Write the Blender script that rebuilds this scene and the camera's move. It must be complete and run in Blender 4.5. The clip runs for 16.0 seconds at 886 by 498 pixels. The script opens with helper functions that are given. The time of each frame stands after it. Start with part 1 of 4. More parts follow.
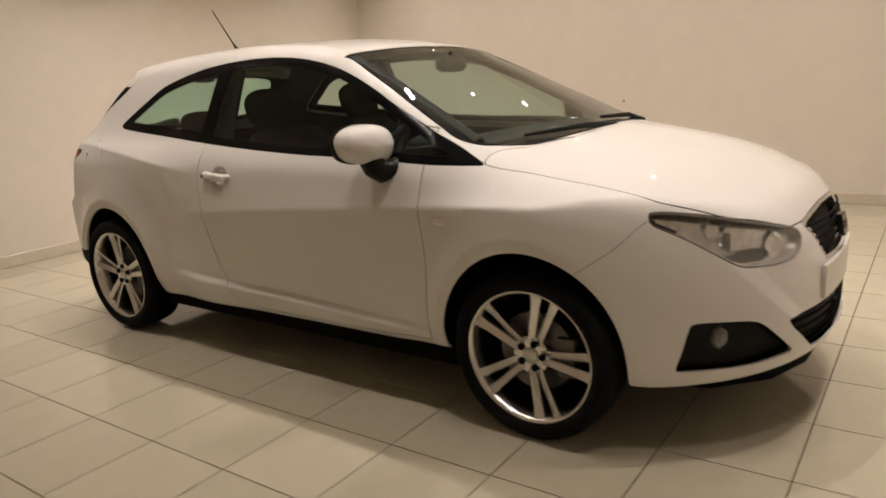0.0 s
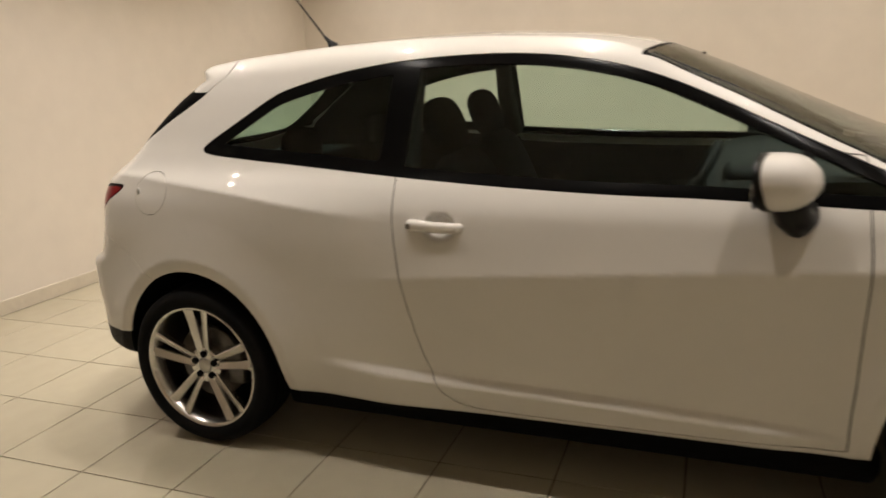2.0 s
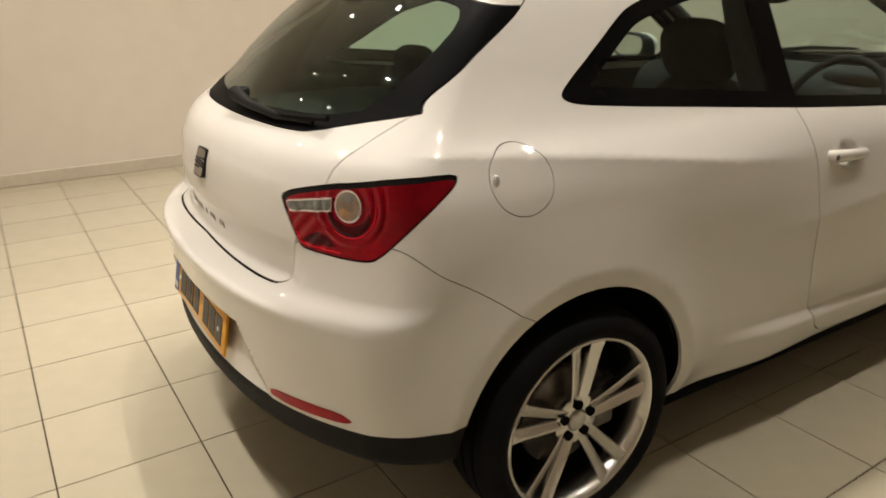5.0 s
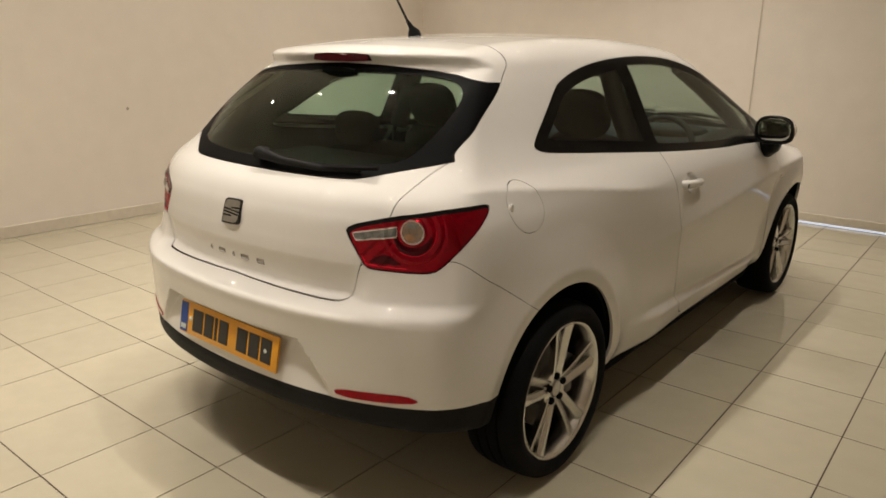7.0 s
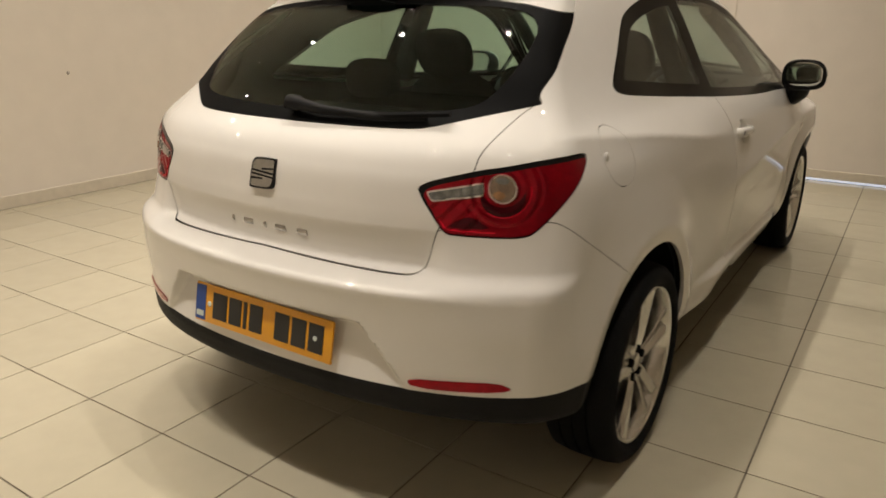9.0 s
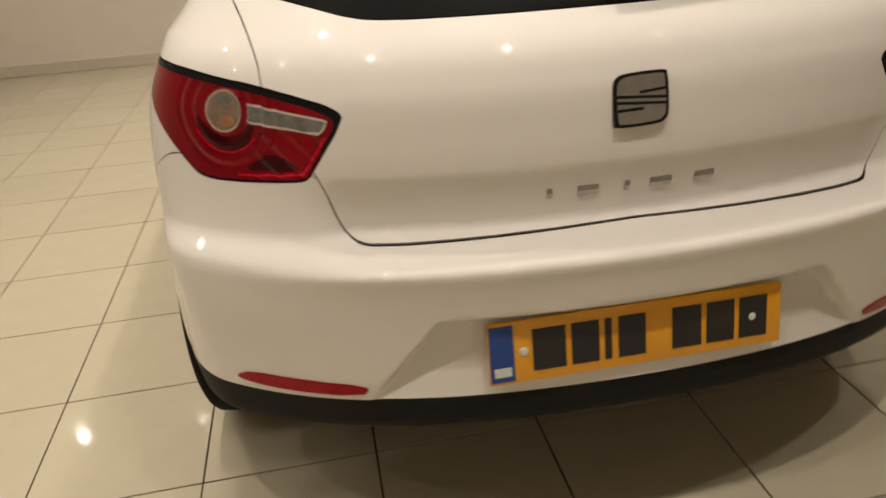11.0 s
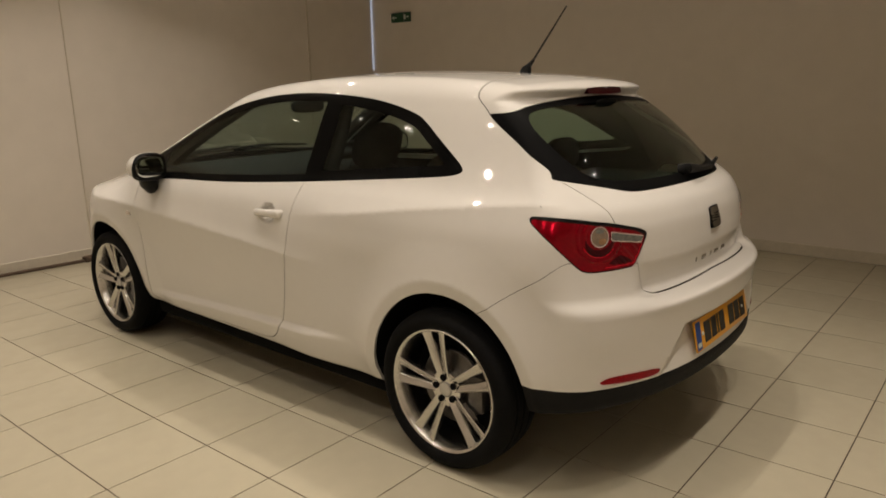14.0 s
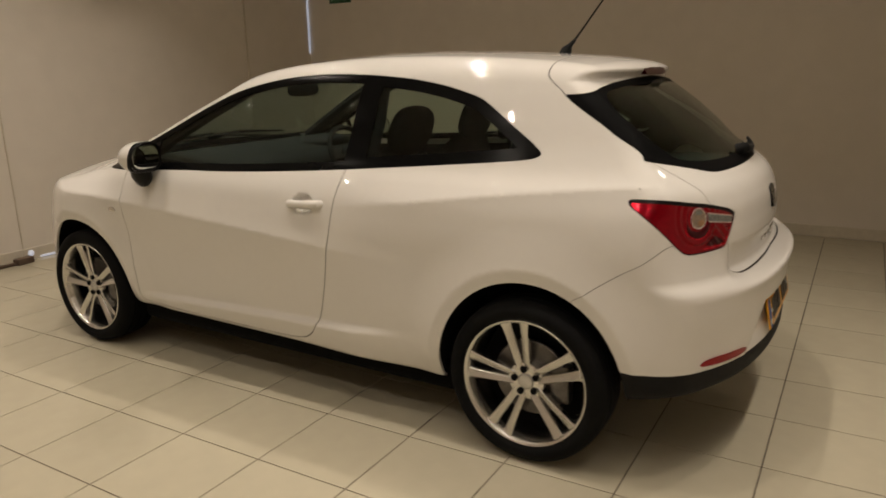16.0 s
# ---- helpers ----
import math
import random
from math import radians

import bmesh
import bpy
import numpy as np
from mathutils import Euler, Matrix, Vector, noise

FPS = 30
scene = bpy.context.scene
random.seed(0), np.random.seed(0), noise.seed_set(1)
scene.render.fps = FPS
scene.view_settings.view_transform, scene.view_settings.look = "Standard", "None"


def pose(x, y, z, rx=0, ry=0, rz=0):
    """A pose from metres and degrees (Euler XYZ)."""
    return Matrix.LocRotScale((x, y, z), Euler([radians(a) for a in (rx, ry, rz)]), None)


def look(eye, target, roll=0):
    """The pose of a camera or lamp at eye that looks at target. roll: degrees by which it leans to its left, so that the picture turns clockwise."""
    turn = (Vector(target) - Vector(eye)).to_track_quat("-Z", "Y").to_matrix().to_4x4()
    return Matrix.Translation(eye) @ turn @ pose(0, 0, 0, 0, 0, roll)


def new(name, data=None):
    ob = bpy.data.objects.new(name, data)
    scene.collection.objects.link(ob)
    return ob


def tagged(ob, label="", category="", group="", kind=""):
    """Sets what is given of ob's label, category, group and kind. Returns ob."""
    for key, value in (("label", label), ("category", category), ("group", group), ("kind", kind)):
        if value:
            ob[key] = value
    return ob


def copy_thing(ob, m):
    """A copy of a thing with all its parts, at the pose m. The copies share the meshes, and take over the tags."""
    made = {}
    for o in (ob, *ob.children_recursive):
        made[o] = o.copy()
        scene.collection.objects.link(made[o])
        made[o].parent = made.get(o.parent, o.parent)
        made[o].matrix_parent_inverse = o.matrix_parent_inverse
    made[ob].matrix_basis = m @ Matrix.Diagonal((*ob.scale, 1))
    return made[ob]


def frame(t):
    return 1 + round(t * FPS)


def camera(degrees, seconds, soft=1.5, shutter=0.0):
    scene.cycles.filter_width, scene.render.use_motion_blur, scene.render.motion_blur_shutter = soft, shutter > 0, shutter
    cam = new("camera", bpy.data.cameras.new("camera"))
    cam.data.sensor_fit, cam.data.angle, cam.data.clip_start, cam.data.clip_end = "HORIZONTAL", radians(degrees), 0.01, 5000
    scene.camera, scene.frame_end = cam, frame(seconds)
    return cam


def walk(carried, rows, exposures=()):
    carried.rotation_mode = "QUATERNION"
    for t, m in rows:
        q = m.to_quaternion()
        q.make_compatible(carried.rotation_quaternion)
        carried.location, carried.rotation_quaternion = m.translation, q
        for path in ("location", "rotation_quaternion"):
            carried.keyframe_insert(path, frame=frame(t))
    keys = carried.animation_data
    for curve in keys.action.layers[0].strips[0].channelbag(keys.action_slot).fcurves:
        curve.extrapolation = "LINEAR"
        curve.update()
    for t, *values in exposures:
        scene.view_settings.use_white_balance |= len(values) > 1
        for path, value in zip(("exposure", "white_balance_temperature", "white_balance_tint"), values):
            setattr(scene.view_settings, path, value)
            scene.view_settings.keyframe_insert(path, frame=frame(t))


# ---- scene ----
PATH = [
    (0, (2.336, -2.748, 1.225), (1.182, -1.186, 0.750), -3.7),
    (0.5, (1.952, -2.733, 1.369), (0.882, -1.134, 0.826), -6.6),
    (1, (1.475, -2.805, 1.352), (0.643, -1.046, 0.888), -4.3),
    (1.5, (1.045, -2.774, 1.337), (0.257, -1.010, 0.820), -6.0),
    (2, (0.501, -2.724, 1.301), (-0.223, -0.924, 0.815), -2.9),
    (2.5, (-0.007, -2.748, 1.301), (-0.510, -0.881, 0.790), -2.3),
    (3, (-0.495, -2.601, 1.300), (-0.962, -0.747, 0.713), -3.3),
    (3.5, (-1.035, -2.554, 1.331), (-1.095, -0.656, 0.701), -2.6),
    (4, (-1.586, -2.346, 1.246), (-1.266, -0.486, 0.585), -3.5),
    (4.2, (-1.727, -2.226, 1.273), (-1.278, -0.420, 0.541), -2.1),
    (6.3, (-3.003, -1.764, 1.332), (-1.496, -0.577, 0.766), -1.7),
    (6.5, (-3.032, -1.825, 1.342), (-1.535, -0.617, 0.792), -0.0),
    (7, (-3.108, -1.861, 1.359), (-1.623, -0.633, 0.821), 0.7),
    (7.5, (-3.115, -1.887, 1.358), (-1.610, -0.679, 0.835), -0.2),
    (8, (-3.131, -1.862, 1.343), (-1.630, -0.650, 0.816), -0.3),
    (8.2, (-3.133, -1.805, 1.330), (-1.631, -0.606, 0.773), 0.1),
    (10.5, (-2.921, -0.063, 1.137), (-1.102, 0.210, 0.352), -4.5),
    (11, (-2.864, 0.459, 1.186), (-1.106, 0.203, 0.266), -3.9),
    (11.5, (-2.796, 0.917, 1.210), (-1.207, 0.148, 0.271), -2.7),
    (12, (-2.620, 1.364, 1.197), (-1.292, 0.215, 0.240), -5.7),
    (12.5, (-2.598, 1.755, 1.254), (-1.414, 0.360, 0.446), -5.3),
    (13, (-2.679, 2.072, 1.343), (-1.399, 0.658, 0.744), -4.6),
    (13.5, (-2.761, 2.361, 1.354), (-1.472, 0.926, 0.828), -2.0),
    (14, (-2.791, 2.609, 1.367), (-1.522, 1.129, 0.918), -1.3),
    (14.5, (-2.819, 2.634, 1.381), (-1.525, 1.176, 0.934), -0.1),
    (15, (-2.795, 2.645, 1.379), (-1.538, 1.155, 0.932), 1.3),
    (15.5, (-2.568, 2.791, 1.367), (-1.425, 1.216, 0.906), 0.1),
    (16, (-2.195, 2.892, 1.362), (-1.181, 1.241, 0.869), -1.3),
]
EXPOSURES = [(0.0, -.20, 6380, 14), (2.0, -.09, 6330, 10), (3.0, -.05, 6320, 8), (4.0, .0, 6320, 7.5), (6.5, -.27, 6350, 8), (8.0, -.27, 6350, 8), (10.5, -.52, 6550, 9), (11.5, -.73, 6650, 10), (13.0, -.95, 6700, 10), (14.5, -.93, 6700, 10), (16.0, -.95, 6700, 10)]
cam = camera(63.8, 16.0, soft=1.7, shutter=0.4)
walk(cam, [(t, look(eye, target, roll)) for t, eye, target, roll in PATH], EXPOSURES)

# ---- world, lamps and exposure ----
world = bpy.data.worlds.new("world")
scene.world = world
world.use_nodes = True
world.node_tree.nodes["Background"].inputs[0].default_value = (.9, .8, .68, 1)
world.node_tree.nodes["Background"].inputs[1].default_value = 0.02
CEILING = 2.9
# five rows of recessed halogen lamps: the share of full power and the beam's width, row by row (the row beside the open side is dim and narrow)
ROW_POWER = {-1.07: (.41, 92), -.07: (1.09, 108), .93: (.92, 106), 1.93: (.56, 104), 2.93: (.80, 116)}
LAMPS = [(x, y) for x in (-2.45, -1.25, -.05, 1.15, 2.35) for y in ROW_POWER]
LAMP_WATT, LAMP_COLOUR = 8.6, (1.0, .89, .78)


def downlight_lamp(x, y):
    data = bpy.data.lights.new("downlight_lamp", "AREA")
    power, spread = ROW_POWER[y]
    data.shape, data.size, data.color, data.spread = "DISK", .042, LAMP_COLOUR, radians(spread)
    data.energy = LAMP_WATT * power * (1.22 if x < -2 else 1.0)
    ob = new("downlight_lamp", data)
    ob.matrix_world = pose(x, y, CEILING - .014)


for lx, ly in LAMPS:
    downlight_lamp(lx, ly)

# ---- materials ----
def material(name, colour, rough=.5, metal=0.0, coat=0.0, spec=.5, vary=.0, scale=8.0, bump=0.0, bump_scale=60.0, rough_vary=0.0, coat_rough=.03, island=0.0):
    """A procedural surface: colour varied at two scales, roughness varied, fine relief."""
    m = bpy.data.materials.new(name)
    m.use_nodes = True
    n, l = m.node_tree.nodes, m.node_tree.links
    b = n["Principled BSDF"]
    b.inputs["Base Color"].default_value = (*colour, 1)
    b.inputs["Roughness"].default_value, b.inputs["Metallic"].default_value = rough, metal
    b.inputs["Coat Weight"].default_value, b.inputs["Coat Roughness"].default_value = coat, coat_rough
    b.inputs["Specular IOR Level"].default_value = spec
    where = n.new("ShaderNodeTexCoord")
    if vary or island:
        big, fine, mix = n.new("ShaderNodeTexNoise"), n.new("ShaderNodeTexNoise"), n.new("ShaderNodeMath")
        big.inputs["Scale"].default_value, fine.inputs["Scale"].default_value = scale, scale * 9
        big.inputs["Detail"].default_value, fine.inputs["Detail"].default_value = 4, 5
        mix.operation = "ADD"
        l.new(where.outputs["Object"], big.inputs["Vector"])
        l.new(where.outputs["Object"], fine.inputs["Vector"])
        l.new(big.outputs["Fac"], mix.inputs[0])
        l.new(fine.outputs["Fac"], mix.inputs[1])
        span = n.new("ShaderNodeMapRange")
        span.inputs["From Min"].default_value, span.inputs["From Max"].default_value = .7, 1.3
        span.inputs["To Min"].default_value, span.inputs["To Max"].default_value = 1 - vary, 1 + vary
        l.new(mix.outputs[0], span.inputs["Value"])
        value = span.outputs[0]
        if island:
            info, each, times = n.new("ShaderNodeObjectInfo"), n.new("ShaderNodeMapRange"), n.new("ShaderNodeMath")
            each.inputs["To Min"].default_value, each.inputs["To Max"].default_value = 1 - island, 1 + island
            l.new(info.outputs["Random"], each.inputs["Value"])
            times.operation = "MULTIPLY"
            l.new(value, times.inputs[0])
            l.new(each.outputs[0], times.inputs[1])
            value = times.outputs[0]
        hue = n.new("ShaderNodeVectorMath")
        hue.operation = "SCALE"
        hue.inputs[0].default_value = colour
        l.new(value, hue.inputs["Scale"])
        l.new(hue.outputs[0], b.inputs["Base Color"])
        if rough_vary:
            r = n.new("ShaderNodeMapRange")
            r.inputs["From Min"].default_value, r.inputs["From Max"].default_value = .7, 1.3
            r.inputs["To Min"].default_value, r.inputs["To Max"].default_value = rough - rough_vary, rough + rough_vary
            l.new(mix.outputs[0], r.inputs["Value"])
            l.new(r.outputs[0], b.inputs["Roughness"])
    if bump:
        relief, up = n.new("ShaderNodeTexNoise"), n.new("ShaderNodeBump")
        relief.inputs["Scale"].default_value, relief.inputs["Detail"].default_value = bump_scale, 6
        up.inputs["Strength"].default_value, up.inputs["Distance"].default_value = bump, .004
        l.new(where.outputs["Object"], relief.inputs["Vector"])
        l.new(relief.outputs["Fac"], up.inputs["Height"])
        l.new(up.outputs[0], b.inputs["Normal"])
    return m


def glass(name, tint, ior=1.5):
    m = bpy.data.materials.new(name)
    m.use_nodes = True
    n, l = m.node_tree.nodes, m.node_tree.links
    n.remove(n["Principled BSDF"])
    clear, gloss, facing, mix = n.new("ShaderNodeBsdfTransparent"), n.new("ShaderNodeBsdfGlossy"), n.new("ShaderNodeLayerWeight"), n.new("ShaderNodeMixShader")
    power, share = n.new("ShaderNodeMath"), n.new("ShaderNodeMapRange")
    clear.inputs["Color"].default_value = (*tint, 1)
    gloss.inputs["Roughness"].default_value = .01
    facing.inputs["Blend"].default_value = .5
    power.operation = "POWER"
    power.inputs[1].default_value = 5.0
    share.inputs["To Min"].default_value = ((ior - 1) / (ior + 1)) ** 2
    l.new(facing.outputs["Facing"], power.inputs[0])
    l.new(power.outputs[0], share.inputs["Value"])
    l.new(share.outputs[0], mix.inputs[0])
    l.new(clear.outputs[0], mix.inputs[1])
    l.new(gloss.outputs[0], mix.inputs[2])
    l.new(mix.outputs[0], n["Material Output"].inputs["Surface"])
    return m


PAINT = material("white_paint", (.70, .679, .64), .45, coat=1.0, spec=.2, vary=.010, scale=3, coat_rough=.02)
BLACK = material("black_trim", (.005, .005, .005), .28, spec=.18, vary=.25, scale=14)
PLASTIC = material("grained_black_plastic", (.008, .008, .008), .6, spec=.16, vary=.25, scale=10, bump=.25, bump_scale=700)
RUBBER = material("tyre_rubber", (.005, .005, .005), .8, spec=.12, vary=.25, scale=12, bump=.3, bump_scale=160)
DARK = material("dark_underside", (.004, .004, .004), .9, spec=.1, vary=.2)
GAP = material("panel_gap", (.016, .014, .012), .9, spec=.1, vary=.2)
FRIT_DULL = material("black_printed_glass_edge", (.003, .003, .003), .5, spec=.03, vary=.1)
FRIT = material("black_glass_edge", (.003, .003, .003), .2, spec=.06, vary=.1)
ALLOY = material("silver_alloy", (.66, .648, .625), .22, metal=1.0, coat=.3, vary=.06, scale=18)
STEEL = material("brake_steel", (.16, .15, .14), .45, metal=.9, vary=.3, scale=25)
LETTER = material("grey_chrome", (.38, .37, .355), .16, metal=1.0, vary=.15, scale=60)
BADGE = material("badge_chrome", (.36, .355, .345), .12, metal=1.0, vary=.12, scale=40)
CHROME = material("chrome", (.75, .75, .75), .08, metal=1.0, vary=.02)
RED = material("red_lens", (.27, .0005, .009), .17, metal=.75, coat=.35, spec=.1, vary=.25, scale=9, coat_rough=.02)
RED_HIGHLIGHT = material("highlight_red_lens", (.80, .006, .04), .12, metal=.8, coat=.4, spec=.2, vary=.35, scale=40, coat_rough=.01)
DARK_RED = material("dark_red_lens", (.055, .0003, .004), .15, metal=.6, coat=.3, spec=.1, vary=.35, scale=22)
CLEAR_LENS = material("clear_lamp_lens", (.66, .63, .60), .10, metal=.7, coat=1.0, vary=.35, scale=90, bump=.8, bump_scale=120)
AMBER_LENS = material("smoked_amber_lens", (.22, .155, .11), .12, metal=.3, coat=1.0, vary=.35, scale=45)
AMBER_BULB = material("amber_indicator_bulb", (.36, .19, .09), .2, metal=.3, coat=.6, vary=.3, scale=60)
SMOKE = material("smoked_clear_lens", (.11, .11, .10), .10, coat=1.0, vary=.5, scale=50)
BOWL = material("silvered_lamp_bowl", (.72, .70, .67), .17, metal=.75, spec=.6, vary=.3, scale=9, bump=1.0, bump_scale=11)
MIRROR = material("mirror_glass", (.66, .67, .66), .02, metal=1.0, vary=.01)
SILVER = material("lamp_reflector", (.60, .58, .55), .22, metal=.55, vary=.15, scale=30)
YELLOW = material("yellow_plate", (.72, .33, .008), .35, vary=.04, coat=.3)
BLUE = material("blue_plate_band", (.01, .05, .24), .35, vary=.05)
WHITE_PLATE = material("white_plate", (.7, .68, .62), .35, vary=.03)
INK = material("black_lettering", (.01, .01, .01), .4, vary=.05)
CLOTH = material("charcoal_seat_cloth", (.0035, .0037, .004), .95, spec=.05, vary=.25, scale=20, bump=.4, bump_scale=500)
DASH = material("dark_dashboard", (.011, .012, .0125), .7, spec=.2, vary=.15, scale=12, bump=.2, bump_scale=600)
LINING = material("grey_headlining", (.12, .115, .105), .9, vary=.08, scale=10)
GLASS = glass("clear_car_glass", (.87, .935, .91), 1.34)
GREEN_GLASS = glass("green_tinted_car_glass", (.77, .90, .85), 1.34)
LENS = glass("clear_headlamp_cover", (.95, .95, .95))
TILE = material("cream_glazed_tile", (.478, .436, .328), .085, spec=.5, vary=.035, scale=1.3, rough_vary=.03, island=.035, bump=.04, bump_scale=3)
GROUT = material("brown_grout", (.050, .034, .021), .85, vary=.25, scale=9)
WALL = material("off_white_wall_paint", (.79, .728, .65), .75, vary=.03, scale=.7, bump=.05, bump_scale=40)
CEIL = material("ceiling_paint", (.72, .68, .62), .85, vary=.02, scale=.8)
SKIRT = material("skirting_tile", (.66, .60, .495), .40, vary=.07, scale=2.5)
TIMBER = material("dull_brown_timber", (.10, .066, .045), .7, vary=.3, scale=14, bump=.2, bump_scale=90)
GREEN = material("green_exit_sign", (.012, .075, .035), .35, vary=.1)
MARK = material("grey_wall_mark", (.42, .37, .32), .8, vary=.2, scale=60)
PALE = material("pale_pictogram", (.55, .60, .55), .4, vary=.05)

DAYLIGHT = bpy.data.materials.new("leaking_daylight")
DAYLIGHT.use_nodes = True
DAYLIGHT.node_tree.nodes["Principled BSDF"].inputs["Emission Color"].default_value = (.62, .74, 1.0, 1)
DAYLIGHT.node_tree.nodes["Principled BSDF"].inputs["Emission Strength"].default_value = .75

BULB = bpy.data.materials.new("halogen_bulb_face")
BULB.use_nodes = True
BULB.node_tree.nodes["Principled BSDF"].inputs["Emission Color"].default_value = (1.0, .89, .78, 1)
BULB.node_tree.nodes["Principled BSDF"].inputs["Emission Strength"].default_value = 60.0

# ---- small building helpers ----
def mesh_object(name, verts, faces, mat, parent=None, label="", smooth=False):
    me = bpy.data.meshes.new(name)
    me.from_pydata([tuple(v) for v in verts], [], [tuple(f) for f in faces])
    me.materials.append(mat)
    if smooth:
        me.polygons.foreach_set("use_smooth", [True] * len(me.polygons))
        me.set_sharp_from_angle(angle=radians(38))
    me.update()
    ob = new(name, me)
    ob.parent = parent
    return tagged(ob, label) if label else ob


def part(name, bm, mat, parent=None, label="", bevel=0.0, smooth=True, segments=2):
    if bevel:
        bmesh.ops.bevel(bm, geom=list(bm.edges), offset=bevel, segments=segments, affect="EDGES", profile=.5, clamp_overlap=True)
    bmesh.ops.recalc_face_normals(bm, faces=bm.faces)
    me = bpy.data.meshes.new(name)
    bm.to_mesh(me)
    bm.free()
    me.materials.append(mat)
    if smooth:
        me.polygons.foreach_set("use_smooth", [True] * len(me.polygons))
        me.set_sharp_from_angle(angle=radians(40))
    ob = new(name, me)
    ob.parent = parent
    return tagged(ob, label) if label else ob


def box(bm, lo, hi, m=None):
    c, s = [(a + b) / 2 for a, b in zip(lo, hi)], [b - a for a, b in zip(lo, hi)]
    mm = Matrix.Translation(c) @ Matrix.Diagonal((*s, 1))
    return bmesh.ops.create_cube(bm, size=1, matrix=(m @ mm) if m else mm)


def lathe(bm, profile, steps=64, m=None):
    """Turns a profile of (radius, place along y) round the y axis."""
    rings = []
    for k in range(steps):
        c, s = math.cos(2 * math.pi * k / steps), math.sin(2 * math.pi * k / steps)
        rings.append([bm.verts.new((m @ Vector((r * c, y, r * s))) if m else (r * c, y, r * s)) for r, y in profile])
    for k in range(steps):
        a, b = rings[k], rings[(k + 1) % steps]
        for i in range(len(profile) - 1):
            bm.faces.new((a[i], a[i + 1], b[i + 1], b[i]))
    return rings


def prism(bm, outline, lo, hi, place):
    """A prism over an outline of (u, v); place(u, v, depth) gives the point."""
    a, b = [bm.verts.new(place(u, v, lo)) for u, v in outline], [bm.verts.new(place(u, v, hi)) for u, v in outline]
    bm.faces.new(a), bm.faces.new(b[::-1])
    for i in range(len(a)):
        j = (i + 1) % len(a)
        bm.faces.new((a[i], a[j], b[j], b[i]))


def tube(bm, points, radii, sides=10):
    """A round bar along points, with a radius at each."""
    rings = []
    for i, p in enumerate(points):
        p = Vector(p)
        d = (Vector(points[min(i + 1, len(points) - 1)]) - Vector(points[max(i - 1, 0)])).normalized()
        u = d.orthogonal().normalized() if i == 0 else (u0 - d * u0.dot(d)).normalized()
        u0 = u
        v = d.cross(u)
        rings.append([bm.verts.new(p + radii[i] * (math.cos(2 * math.pi * k / sides) * u + math.sin(2 * math.pi * k / sides) * v)) for k in range(sides)])
    for a, b in zip(rings, rings[1:]):
        for k in range(sides):
            bm.faces.new((a[k], a[(k + 1) % sides], b[(k + 1) % sides], b[k]))
    bm.faces.new(rings[0][::-1]), bm.faces.new(rings[-1])


def blob(bm, centre, size, power=2.6, n=24, m=None):
    """A rounded cushion: a superellipsoid with half sizes."""
    f = lambda c: math.copysign(abs(c) ** (2 / power), c)
    rows = []
    for i in range(n // 2 + 1):
        a = -math.pi / 2 + math.pi * i / (n // 2)
        row = []
        for k in range(n):
            b = 2 * math.pi * k / n
            p = Vector((centre[0] + size[0] * f(math.cos(a)) * f(math.cos(b)), centre[1] + size[1] * f(math.cos(a)) * f(math.sin(b)), centre[2] + size[2] * f(math.sin(a))))
            row.append(bm.verts.new(m @ p if m else p))
        rows.append(row)
    for a, b in zip(rows, rows[1:]):
        for k in range(n):
            bm.faces.new((a[k], a[(k + 1) % n], b[(k + 1) % n], b[k]))
    bmesh.ops.remove_doubles(bm, verts=bm.verts, dist=1e-5)
# ---- the car's body as one smooth solid: x ahead, y to its left, z up ----
def curve(points):
    """A smooth curve through (place, value) pairs, as a function of arrays."""
    px, pv = np.array([p[0] for p in points], float), np.array([p[1] for p in points], float)
    h, d = np.diff(px), np.diff(pv) / np.diff(px)
    m = np.concatenate([[d[0]], (d[:-1] * h[1:] + d[1:] * h[:-1]) / (h[1:] + h[:-1]), [d[-1]]])
    flat = np.concatenate([[False], d[:-1] * d[1:] <= 0, [False]])
    m[flat] = 0.0
    s = np.linspace(px[0], px[-1], 3000)
    k = np.clip(np.searchsorted(px, s, side="right") - 1, 0, len(h) - 1)
    t = (s - px[k]) / h[k]
    v = (pv[k] * (1 + 2 * t) * (1 - t) ** 2 + h[k] * m[k] * t * (1 - t) ** 2
         + pv[k + 1] * t * t * (3 - 2 * t) + h[k] * m[k + 1] * t * t * (t - 1))
    return lambda a: np.interp(a, s, v)


def step(a, b, v):
    t = np.clip((v - a) / (b - a), 0, 1)
    return t * t * (3 - 2 * t)


def smax(a, b, r):
    h = np.maximum(r - np.abs(a - b), 0) / r
    return np.maximum(a, b) + h * h * r * 0.25


